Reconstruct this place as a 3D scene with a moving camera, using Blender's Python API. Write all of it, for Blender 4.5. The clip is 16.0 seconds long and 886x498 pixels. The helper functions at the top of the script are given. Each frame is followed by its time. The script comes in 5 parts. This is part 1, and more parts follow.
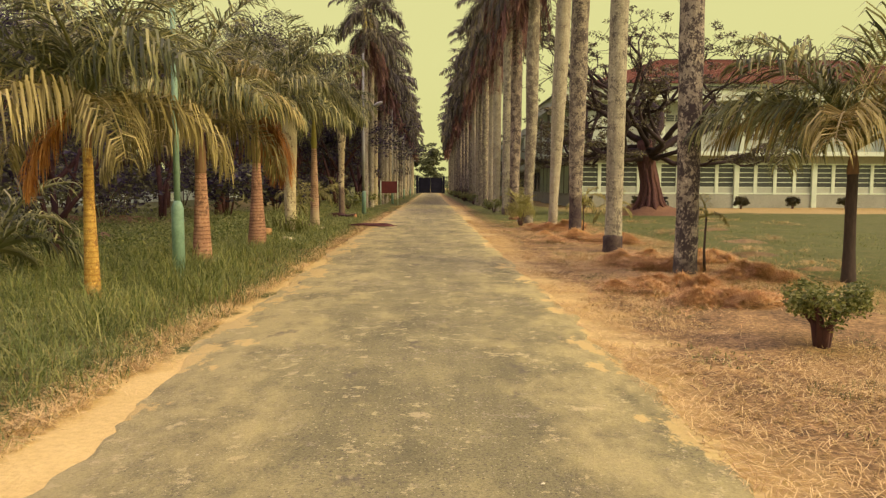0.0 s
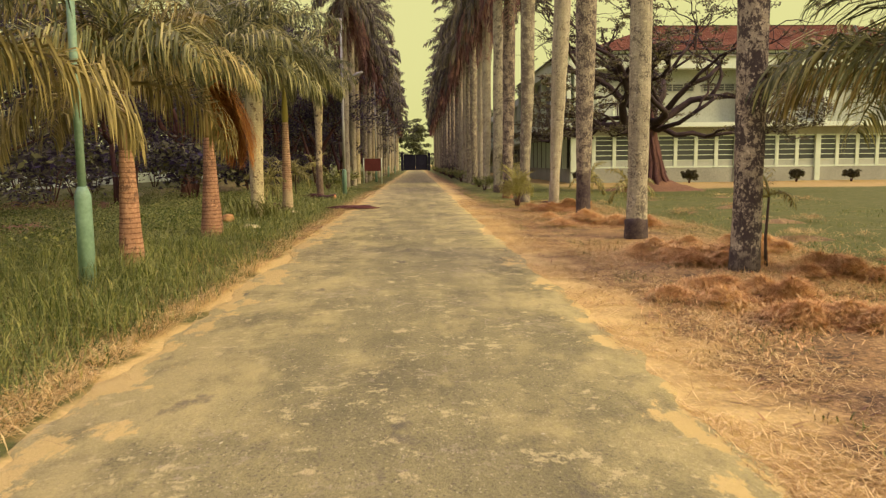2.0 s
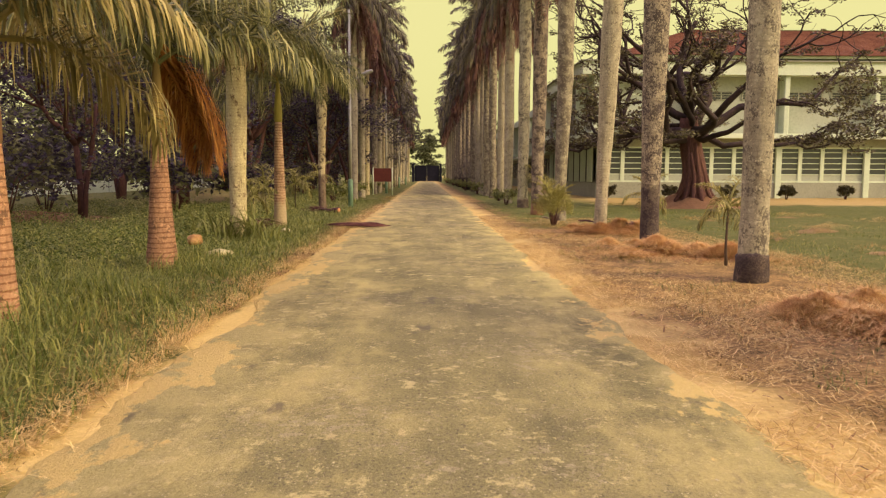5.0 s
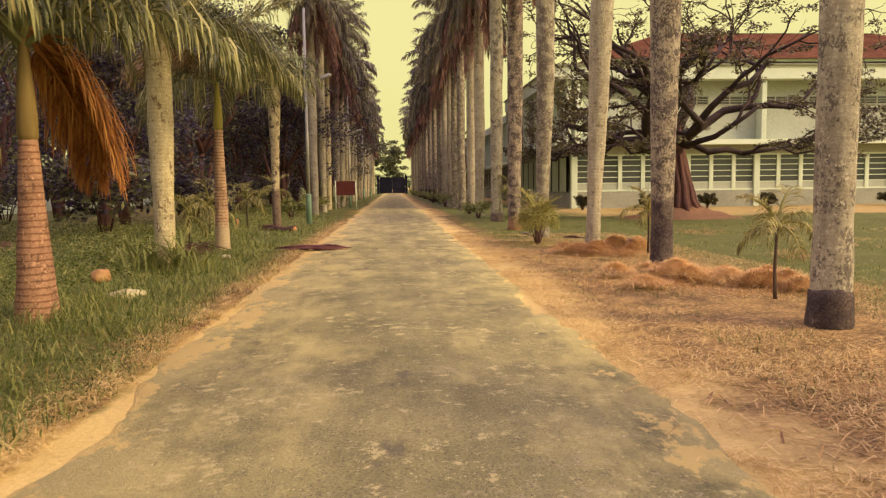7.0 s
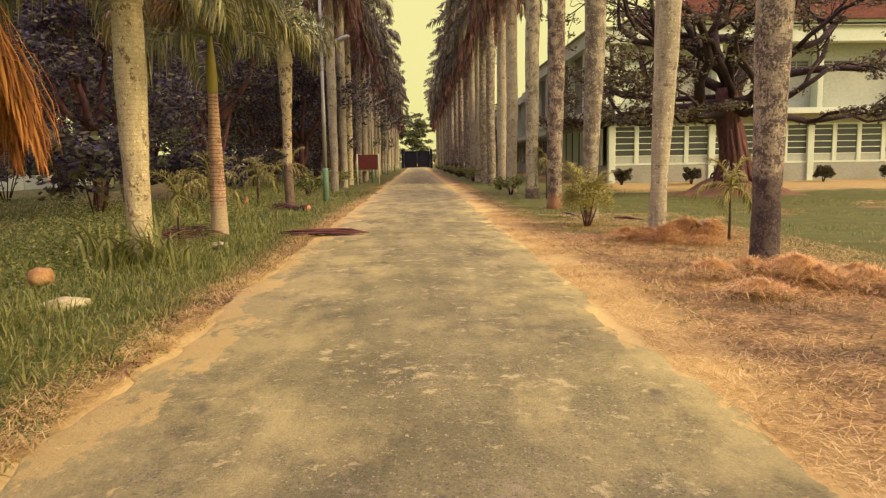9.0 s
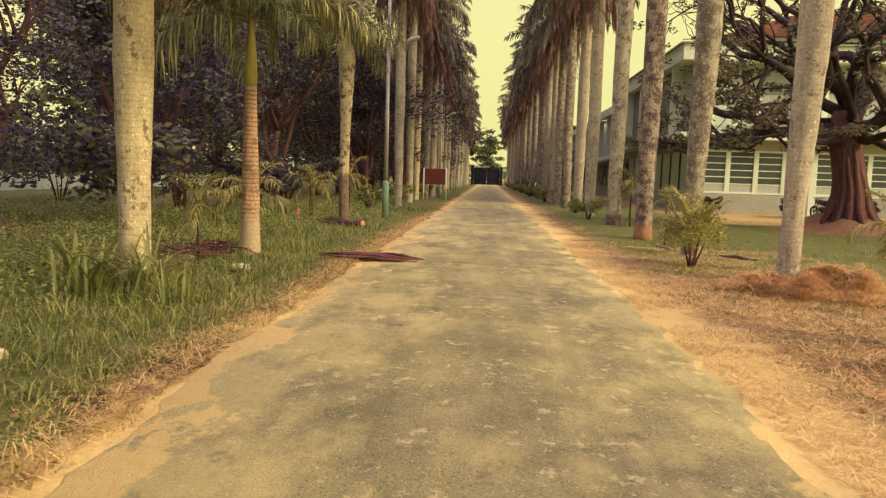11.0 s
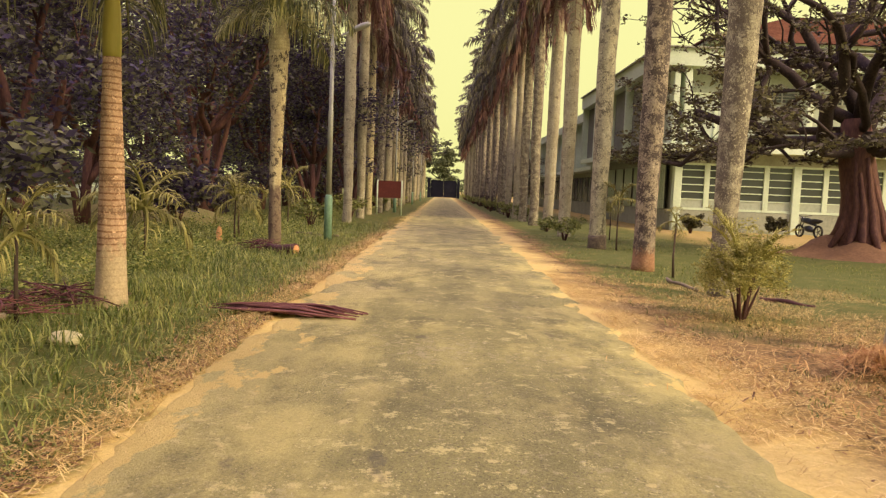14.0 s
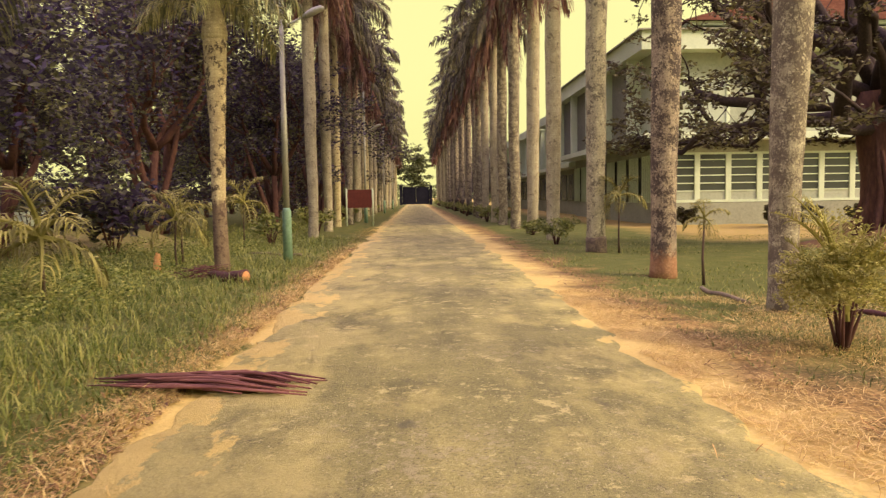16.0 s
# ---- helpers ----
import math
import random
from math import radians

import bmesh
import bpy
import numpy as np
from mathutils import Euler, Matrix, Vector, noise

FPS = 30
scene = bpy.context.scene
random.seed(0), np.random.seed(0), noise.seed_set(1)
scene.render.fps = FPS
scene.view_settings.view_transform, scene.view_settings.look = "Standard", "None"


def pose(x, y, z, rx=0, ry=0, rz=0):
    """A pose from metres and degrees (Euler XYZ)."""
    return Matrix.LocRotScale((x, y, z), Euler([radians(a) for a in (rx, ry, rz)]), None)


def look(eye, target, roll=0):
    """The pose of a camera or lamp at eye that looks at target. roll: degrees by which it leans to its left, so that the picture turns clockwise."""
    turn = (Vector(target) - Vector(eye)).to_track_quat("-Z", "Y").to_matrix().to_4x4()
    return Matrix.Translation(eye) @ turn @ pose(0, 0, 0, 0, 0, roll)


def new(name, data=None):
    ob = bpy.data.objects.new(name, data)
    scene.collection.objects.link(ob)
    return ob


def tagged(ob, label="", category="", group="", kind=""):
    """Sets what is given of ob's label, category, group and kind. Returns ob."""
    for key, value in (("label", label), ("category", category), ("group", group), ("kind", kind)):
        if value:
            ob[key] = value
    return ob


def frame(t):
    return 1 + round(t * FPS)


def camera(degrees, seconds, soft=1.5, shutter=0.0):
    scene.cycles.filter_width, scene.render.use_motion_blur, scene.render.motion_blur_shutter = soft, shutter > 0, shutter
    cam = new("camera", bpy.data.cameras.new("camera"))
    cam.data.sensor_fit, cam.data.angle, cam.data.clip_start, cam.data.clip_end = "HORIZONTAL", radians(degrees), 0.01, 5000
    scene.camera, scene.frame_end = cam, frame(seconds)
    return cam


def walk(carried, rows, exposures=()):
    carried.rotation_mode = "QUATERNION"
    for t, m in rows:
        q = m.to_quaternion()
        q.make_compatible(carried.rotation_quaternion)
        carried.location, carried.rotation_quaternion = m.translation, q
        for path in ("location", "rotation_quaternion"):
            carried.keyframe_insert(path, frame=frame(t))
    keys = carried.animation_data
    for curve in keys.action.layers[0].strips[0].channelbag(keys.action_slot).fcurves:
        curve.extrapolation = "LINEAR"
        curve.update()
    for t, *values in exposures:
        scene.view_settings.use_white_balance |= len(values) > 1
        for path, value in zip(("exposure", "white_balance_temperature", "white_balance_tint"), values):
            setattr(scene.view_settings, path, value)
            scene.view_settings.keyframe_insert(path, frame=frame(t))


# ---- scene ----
cam = camera(61.9, 16.0, soft=1.3, shutter=0.2)
METRES, EYE, TILT, LEAN, TURN = 22.1, 1.5, -0.9, 0.0, -0.9
ROWS = [
    (0.0, 0.0, 0.0, 0.0, 0.02, -3.86, -0.23),
    (0.5, -0.0004, 0.0315, -0.001, -0.87, -6.07, 0.84),
    (1.0, -0.0009, 0.0644, -0.0004, -1.12, -7.84, 1.16),
    (1.5, -0.0036, 0.0964, 0.0008, -1.04, -7.86, 0.78),
    (2.0, -0.0039, 0.1296, 0.0019, -1.11, -5.65, 0.58),
    (2.5, -0.0083, 0.1613, 0.0024, -1.17, -4.93, 0.36),
    (3.0, -0.0101, 0.1948, 0.0023, -0.62, -5.09, 0.49),
    (3.5, -0.015, 0.2262, 0.0019, -0.3, -4.82, 0.55),
    (3.7, -0.0157, 0.2388, 0.002, -0.3, -4.85, 0.5),
    (5.8, -0.0178, 0.3693, 0.0041, -1.25, -4.5, -1.4),
    (6.0, -0.0179, 0.3817, 0.0043, -2.5, -3.71, -1.46),
    (6.5, -0.0186, 0.4115, 0.0056, -2.7, -3.12, -1.11),
    (7.0, -0.0193, 0.4443, 0.0074, -2.99, -3.91, 0.75),
    (7.5, -0.0179, 0.4744, 0.0091, -3.72, -2.76, 0.52),
    (8.0, -0.0203, 0.5065, 0.0086, -3.4, -3.91, -0.48),
    (8.5, -0.0195, 0.5375, 0.0089, -2.05, -4.46, -0.04),
    (9.0, -0.0213, 0.5693, 0.0087, -1.07, -5.88, 0.89),
    (9.5, -0.0192, 0.6008, 0.0091, -0.96, -5.41, 1.15),
    (10.0, -0.0214, 0.6315, 0.0081, 1.71, -5.04, -0.75),
    (10.2, -0.0218, 0.6437, 0.0083, 2.55, -5.12, -0.95),
    (12.3, -0.027, 0.7695, 0.0122, 5.55, -3.62, -2.5),
    (12.5, -0.0275, 0.7815, 0.0126, 5.48, -4.05, -2.11),
    (13.0, -0.0293, 0.8115, 0.0142, 4.17, -3.33, -2.02),
    (13.5, -0.0337, 0.8419, 0.0142, 1.99, -4.25, -2.83),
    (14.0, -0.0351, 0.8726, 0.0148, 0.84, -3.58, -2.28),
    (14.5, -0.0386, 0.902, 0.0145, 1.76, -3.62, -1.9),
    (15.0, -0.0394, 0.9341, 0.0148, 1.09, -3.12, -0.13),
    (15.5, -0.0428, 0.9654, 0.0147, 1.76, -3.07, 0.39),
    (16.0, -0.0409, 0.997, 0.0152, -1.26, -3.08, 0.91),
]
walk(cam, [(t, pose(0, 0, EYE, TILT, LEAN, TURN) @ pose(METRES * x, METRES * y, METRES * z, 90 + pitch, roll, yaw)) for t, x, y, z, yaw, pitch, roll in ROWS],
     [(0.0, 0.03, 7700, 16), (2.0, 0.09, 7700, 16), (3.5, 0.15, 7800, 19), (6.0, 0.22, 7900, 22), (8.0, 0.25, 7950, 23), (10.0, 0.29, 7850, 20.5), (12.5, 0.35, 7700, 17), (14.5, 0.42, 7700, 16.5), (16.0, 0.46, 7800, 19)])

# ---- world, sun, exposure ----
world = bpy.data.worlds.new("sky")
world.use_nodes = True
scene.world = world
wn, wl = world.node_tree.nodes, world.node_tree.links
sky = wn.new("ShaderNodeTexSky")
sky.sky_type, sky.sun_disc = "NISHITA", False
sky.sun_elevation, sky.sun_rotation = radians(30), radians(117)
sky.air_density, sky.dust_density, sky.ozone_density = 1.0, 6.0, 1.0
haze = wn.new("ShaderNodeHueSaturation")
haze.inputs["Saturation"].default_value = 0.25
wl.new(sky.outputs[0], haze.inputs["Color"])
# pale yellow haze near the horizon, thinning to a cooler veil overhead
way = wn.new("ShaderNodeTexCoord")
high = wn.new("ShaderNodeSeparateXYZ")
wl.new(way.outputs["Generated"], high.inputs[0])
veil = wn.new("ShaderNodeValToRGB")
veil.color_ramp.elements[0].position, veil.color_ramp.elements[1].position = 0.3, 0.85
veil.color_ramp.elements[0].color, veil.color_ramp.elements[1].color = (0.48, 0.53, 0.235, 1), (1.03, 0.87, 1.42, 1)
wl.new(high.outputs[2], veil.inputs["Fac"])
bright = wn.new("ShaderNodeMixRGB")
bright.blend_type = "MULTIPLY"
bright.inputs["Fac"].default_value = 1.0
bright.inputs[2].default_value = (11.5, 11.5, 11.5, 1)
wl.new(veil.outputs[0], bright.inputs[1])
cloud = wn.new("ShaderNodeMixRGB")
cloud.inputs["Fac"].default_value = 0.85
wl.new(haze.outputs[0], cloud.inputs[1])
wl.new(bright.outputs[0], cloud.inputs[2])
wl.new(cloud.outputs[0], wn["Background"].inputs["Color"])
wn["Background"].inputs["Strength"].default_value = 0.13

sun = new("sun", bpy.data.lights.new("sun", "SUN"))
sun.data.energy, sun.data.angle, sun.data.color = 3.0, radians(16), (1.0, 0.87, 0.52)
sun.matrix_world = look((40, -20, 26), (0, 0, 0))


# ---- materials ----
def nodes_of(name):
    m = bpy.data.materials.new(name)
    m.use_nodes = True
    return m, m.node_tree.nodes, m.node_tree.links, m.node_tree.nodes["Principled BSDF"]


def noise_at(n, l, vec, scale, detail=4, rough=0.6):
    t = n.new("ShaderNodeTexNoise")
    t.inputs["Scale"].default_value, t.inputs["Detail"].default_value = scale, detail
    t.inputs["Roughness"].default_value = rough
    l.new(vec, t.inputs["Vector"])
    return t.outputs["Fac"]


def ramp(n, l, fac, stops):
    r = n.new("ShaderNodeValToRGB")
    e = r.color_ramp.elements
    while len(e) < len(stops):
        e.new(0.5)
    for el, (p, c) in zip(e, stops):
        el.position = p
        el.color = (*c, 1) if len(c) == 3 else c
    l.new(fac, r.inputs["Fac"])
    return r.outputs["Color"]


def mixc(n, l, fac, a, b, mode="MIX"):
    x = n.new("ShaderNodeMixRGB")
    x.blend_type = mode
    for sock, val in ((x.inputs[0], fac), (x.inputs[1], a), (x.inputs[2], b)):
        if isinstance(val, (int, float)):
            sock.default_value = val
        elif isinstance(val, tuple):
            sock.default_value = (*val, 1)
        else:
            l.new(val, sock)
    return x.outputs[0]


def calc(n, l, op, a, b=0.0, c=0.0):
    x = n.new("ShaderNodeMath")
    x.operation = op
    for i, val in enumerate((a, b, c)):
        if isinstance(val, (int, float)):
            x.inputs[i].default_value = val
        else:
            l.new(val, x.inputs[i])
    return x.outputs[0]


def bump(n, l, bs, height, strength=0.4, dist=0.02):
    b = n.new("ShaderNodeBump")
    b.inputs["Strength"].default_value, b.inputs["Distance"].default_value = strength, dist
    l.new(height, b.inputs["Height"])
    l.new(b.outputs[0], bs.inputs["Normal"])


def coords(n, l, stretch=(1, 1, 1)):
    tc = n.new("ShaderNodeTexCoord")
    mp = n.new("ShaderNodeMapping")
    mp.inputs["Scale"].default_value = stretch
    l.new(tc.outputs["Object"], mp.inputs["Vector"])
    oi = n.new("ShaderNodeObjectInfo")
    sh = n.new("ShaderNodeVectorMath")
    sh.operation = "MULTIPLY_ADD"
    l.new(oi.outputs["Random"], sh.inputs[0])
    sh.inputs[1].default_value = (37, 53, 29)
    l.new(mp.outputs[0], sh.inputs[2])
    return sh.outputs[0], oi.outputs["Random"], tc.outputs["Object"]


def grained(name, dark, mid, light, big=0.8, fine=14.0, rough=0.85, relief=0.3, stretch=(1, 1, 1), island=0.0, metal=0.0, spec=0.3):
    """A surface with two scales of variation between three colours."""
    m, n, l, bs = nodes_of(name)
    vec, rnd, _ = coords(n, l, stretch)
    a, b = noise_at(n, l, vec, big, 5), noise_at(n, l, vec, fine, 6)
    f = calc(n, l, "MULTIPLY_ADD", b, 0.5, calc(n, l, "MULTIPLY", a, 0.5))
    if island:
        g = n.new("ShaderNodeNewGeometry")
        f = calc(n, l, "ADD", f, calc(n, l, "MULTIPLY_ADD", g.outputs["Random Per Island"], island, -island / 2))
    f = calc(n, l, "ADD", f, calc(n, l, "MULTIPLY_ADD", rnd, 0.14, -0.07))
    l.new(ramp(n, l, f, [(0.3, dark), (0.5, mid), (0.7, light)]), bs.inputs["Base Color"])
    bs.inputs["Roughness"].default_value = rough
    bs.inputs["Metallic"].default_value = metal
    bs.inputs["Specular IOR Level"].default_value = spec
    if relief:
        bump(n, l, bs, b, relief)
    return m


def leafy(name, dark, mid, light, rough=0.55, through_light=0.25):
    """Thin leaves: island by island colour, a little light through them."""
    m, n, l, bs = nodes_of(name)
    vec, rnd, _ = coords(n, l)
    g = n.new("ShaderNodeNewGeometry")
    a = noise_at(n, l, vec, 1.3, 3)
    f = calc(n, l, "MULTIPLY_ADD", g.outputs["Random Per Island"], 0.55, calc(n, l, "MULTIPLY", a, 0.45))
    f = calc(n, l, "ADD", f, calc(n, l, "MULTIPLY_ADD", rnd, 0.2, -0.1))
    c = ramp(n, l, f, [(0.2, dark), (0.5, mid), (0.8, light)])
    l.new(c, bs.inputs["Base Color"])
    bs.inputs["Roughness"].default_value = rough
    bs.inputs["Specular IOR Level"].default_value = 0.3
    tr = n.new("ShaderNodeBsdfTranslucent")
    l.new(c, tr.inputs["Color"])
    mx = n.new("ShaderNodeMixShader")
    mx.inputs[0].default_value = through_light
    l.new(bs.outputs[0], mx.inputs[1])
    l.new(tr.outputs[0], mx.inputs[2])
    l.new(mx.outputs[0], n["Material Output"].inputs["Surface"])
    return m


def palm_bark(name, pale, grey, lichen, amount, rings, base_dark, foot=(0.07, 0.055, 0.05), grain=27, soft=0.04):
    """Palm trunk: ring scars, pale and dark lichen blotches."""
    m, n, l, bs = nodes_of(name)
    vec, rnd, raw = coords(n, l)
    col = ramp(n, l, noise_at(n, l, vec, 2.2, 6, 0.7), [(0.32, grey), (0.62, pale)])
    st = n.new("ShaderNodeMapping")
    st.inputs["Scale"].default_value = (1.2, 1.2, 0.16)
    l.new(vec, st.inputs["Vector"])
    col = mixc(n, l, 0.6, col, ramp(n, l, noise_at(n, l, st.outputs[0], 11, 4), [(0.3, (0.55, 0.5, 0.5)), (0.65, (1, 1, 1))]), "MULTIPLY")
    blot = n.new("ShaderNodeMapping")
    blot.inputs["Scale"].default_value = (1, 1, 0.7)
    l.new(vec, blot.inputs["Vector"])
    sep = n.new("ShaderNodeSeparateXYZ")
    l.new(raw, sep.inputs[0])
    up = calc(n, l, "ADD", sep.outputs[2], calc(n, l, "MULTIPLY", noise_at(n, l, vec, 3, 4), 0.05))
    ring = calc(n, l, "PINGPONG", up, 0.038)
    line = calc(n, l, "LESS_THAN", ring, calc(n, l, "MULTIPLY", noise_at(n, l, vec, 6, 4, 0.7), 0.02))
    col = mixc(n, l, calc(n, l, "MULTIPLY", line, rings), col, grey, "MULTIPLY")
    spot = calc(n, l, "ADD", noise_at(n, l, blot.outputs[0], grain, 8, 0.8), calc(n, l, "MULTIPLY", noise_at(n, l, vec, 5, 5), 0.75))
    spot = ramp(n, l, spot, [(0.97 - amount, (0, 0, 0)), (0.97 - amount + soft, (0.9, 0.9, 0.9))])
    col = mixc(n, l, spot, col, lichen)
    white = ramp(n, l, noise_at(n, l, vec, 17, 3, 0.7), [(0.6, (0, 0, 0)), (0.66, (0.7, 0.7, 0.7))])
    col = mixc(n, l, white, col, tuple(min(1, c * 1.25) for c in pale))
    if base_dark:
        low = calc(n, l, "ADD", sep.outputs[2], calc(n, l, "MULTIPLY", noise_at(n, l, vec, 7, 7, 0.75), 0.9))
        low = calc(n, l, "MINIMUM", 1.0, calc(n, l, "MAXIMUM", 0.0, calc(n, l, "MULTIPLY", calc(n, l, "SUBTRACT", base_dark + 0.52, low), 5.0)))
        col = mixc(n, l, calc(n, l, "MULTIPLY", low, 0.75), col, foot)
    col = mixc(n, l, 0.55, col, ramp(n, l, noise_at(n, l, vec, 34, 5, 0.75), [(0.34, (0.5, 0.46, 0.44)), (0.56, (1.05, 1.03, 1.0))]), "MULTIPLY")
    l.new(col, bs.inputs["Base Color"])
    bs.inputs["Roughness"].default_value = 0.9
    bs.inputs["Specular IOR Level"].default_value = 0.2
    bump(n, l, bs, calc(n, l, "SUBTRACT", noise_at(n, l, vec, 20, 5), calc(n, l, "MULTIPLY", line, 0.6 * rings)), 0.5, 0.02)
    return m


def ground_paint():
    """Soil under grass, worn sand along the road, straw and lawn on the house side."""
    m, n, l, bs = nodes_of("ground_earth")
    vec, _, raw = coords(n, l)
    sep = n.new("ShaderNodeSeparateXYZ")
    l.new(raw, sep.inputs[0])
    wob = calc(n, l, "MULTIPLY_ADD", noise_at(n, l, raw, 0.7, 8, 0.62), 2.4, -1.2)
    x = calc(n, l, "ADD", sep.outputs[0], wob)
    fine = noise_at(n, l, raw, 22, 6, 0.7)
    mid = noise_at(n, l, raw, 2.1, 5, 0.65)
    sand = mixc(n, l, mid, (0.54, 0.4, 0.14), (0.74, 0.57, 0.225))
    sand = mixc(n, l, 0.5, sand, ramp(n, l, fine, [(0.3, (0.6, 0.55, 0.5)), (0.6, (1, 1, 1))]), "MULTIPLY")
    soil = ramp(n, l, calc(n, l, "MULTIPLY_ADD", fine, 0.5, calc(n, l, "MULTIPLY", mid, 0.5)), [(0.35, (0.05, 0.06, 0.02)), (0.5, (0.11, 0.125, 0.035)), (0.66, (0.22, 0.16, 0.07))])
    straw = ramp(n, l, calc(n, l, "MULTIPLY_ADD", fine, 0.6, calc(n, l, "MULTIPLY", mid, 0.4)), [(0.38, (0.06, 0.046, 0.026)), (0.52, (0.27, 0.17, 0.07)), (0.66, (0.58, 0.39, 0.15))])
    lawn = ramp(n, l, calc(n, l, "MULTIPLY_ADD", fine, 0.5, calc(n, l, "MULTIPLY", mid, 0.5)), [(0.3, (0.06, 0.075, 0.02)), (0.52, (0.11, 0.125, 0.036)), (0.72, (0.24, 0.185, 0.075))])
    step = lambda v, a, b: calc(n, l, "SMOOTH_MIN", 1.0, calc(n, l, "MAXIMUM", 0.0, calc(n, l, "DIVIDE", calc(n, l, "SUBTRACT", v, a), b - a)), 0.05)
    col = mixc(n, l, step(x, -2.55, -2.3), soil, sand)
    col = mixc(n, l, step(x, 1.7, 2.3), col, straw)
    col = mixc(n, l, step(x, 5.2, 6.2), col, lawn)
    far = step(calc(n, l, "ADD", sep.outputs[1], calc(n, l, "MULTIPLY", wob, 3)), 27.0, 30.5)
    near_lawn = mixc(n, l, step(x, 2.5, 3.0), col, lawn)
    col = mixc(n, l, far, col, near_lawn)
    dry = step(calc(n, l, "ADD", sep.outputs[1], calc(n, l, "MULTIPLY", wob, 2.5)), 43.0, 46.0)
    dry = calc(n, l, "MULTIPLY", dry, step(x, 8, 10))
    col = mixc(n, l, dry, col, mixc(n, l, mid, (0.24, 0.2, 0.065), (0.52, 0.36, 0.14)))
    l.new(col, bs.inputs["Base Color"])
    bs.inputs["Roughness"].default_value = 0.95
    bs.inputs["Specular IOR Level"].default_value = 0.15
    bump(n, l, bs, calc(n, l, "ADD", fine, mid), 0.6, 0.03)
    return m


def asphalt_paint():
    """Old asphalt: aggregate, pale worn scabs, dust blown in from the edges."""
    m, n, l, bs = nodes_of("worn_asphalt")
    vec, _, raw = coords(n, l)
    sep = n.new("ShaderNodeSeparateXYZ")
    l.new(raw, sep.inputs[0])
    grit = noise_at(n, l, raw, 55, 4, 0.8)
    mid = noise_at(n, l, raw, 1.1, 6, 0.65)
    lane = n.new("ShaderNodeMapping")
    lane.inputs["Scale"].default_value = (1.6, 0.22, 1)
    l.new(raw, lane.inputs["Vector"])
    streak = noise_at(n, l, lane.outputs[0], 1.2, 5)
    col = ramp(n, l, calc(n, l, "MULTIPLY_ADD", streak, 0.5, calc(n, l, "MULTIPLY", mid, 0.5)), [(0.38, (0.2, 0.187, 0.095)), (0.5, (0.29, 0.268, 0.128)), (0.62, (0.41, 0.37, 0.17))])
    col = mixc(n, l, 0.55, col, ramp(n, l, grit, [(0.34, (0.32, 0.31, 0.31)), (0.6, (1.15, 1.13, 1.05))]), "MULTIPLY")
    side = calc(n, l, "ABSOLUTE", calc(n, l, "ADD", sep.outputs[0], 0.2))
    scab = calc(n, l, "ADD", noise_at(n, l, raw, 9, 10, 0.85), calc(n, l, "MULTIPLY", noise_at(n, l, raw, 0.6, 2), 0.3))
    scab = ramp(n, l, scab, [(0.72, (0, 0, 0)), (0.77, (0.75, 0.75, 0.75))])
    col = mixc(n, l, scab, col, (0.42, 0.36, 0.22))
    flake = calc(n, l, "ADD", noise_at(n, l, raw, 3.4, 10, 0.74), calc(n, l, "MULTIPLY", noise_at(n, l, raw, 18, 4, 0.6), 0.18))
    flake = ramp(n, l, flake, [(0.70, (0, 0, 0)), (0.72, (0.85, 0.85, 0.85))])
    col = mixc(n, l, flake, col, (0.56, 0.47, 0.23))
    chips = n.new("ShaderNodeTexVoronoi")
    chips.inputs["Scale"].default_value = 7
    l.new(raw, chips.inputs["Vector"])
    chip = calc(n, l, "LESS_THAN", chips.outputs["Distance"], calc(n, l, "MULTIPLY", calc(n, l, "SUBTRACT", noise_at(n, l, raw, 2.6, 3), 0.52), 0.9))
    col = mixc(n, l, calc(n, l, "MULTIPLY", chip, 0.4), col, (0.5, 0.44, 0.29))
    bits = n.new("ShaderNodeTexVoronoi")
    bits.inputs["Scale"].default_value = 40
    l.new(raw, bits.inputs["Vector"])
    tone = n.new("ShaderNodeSeparateColor")
    l.new(bits.outputs["Color"], tone.inputs[0])
    pale = calc(n, l, "MULTIPLY", calc(n, l, "LESS_THAN", bits.outputs["Distance"], 0.22), calc(n, l, "GREATER_THAN", tone.outputs[0], 0.66))
    dim = calc(n, l, "MULTIPLY", calc(n, l, "LESS_THAN", bits.outputs["Distance"], 0.34), calc(n, l, "LESS_THAN", tone.outputs[1], 0.3))
    col = mixc(n, l, calc(n, l, "MULTIPLY", pale, 0.7), col, (0.64, 0.56, 0.33))
    col = mixc(n, l, calc(n, l, "MULTIPLY", dim, 0.6), col, (0.1, 0.085, 0.06))
    drift = n.new("ShaderNodeMapping")
    drift.inputs["Scale"].default_value = (1.0, 0.55, 1)
    l.new(raw, drift.inputs["Vector"])
    film = calc(n, l, "ADD", noise_at(n, l, drift.outputs[0], 1.5, 10, 0.7), calc(n, l, "MULTIPLY", side, 0.115))
    film = calc(n, l, "ADD", film, calc(n, l, "MULTIPLY", sep.outputs[0], -0.012))
    film = ramp(n, l, film, [(0.58, (0, 0, 0)), (0.66, (0.36, 0.36, 0.36)), (0.74, (0.68, 0.68, 0.68))])
    col = mixc(n, l, calc(n, l, "MULTIPLY", film, calc(n, l, "MULTIPLY_ADD", grit, 1.1, 0.4)), col, (0.56, 0.48, 0.2))
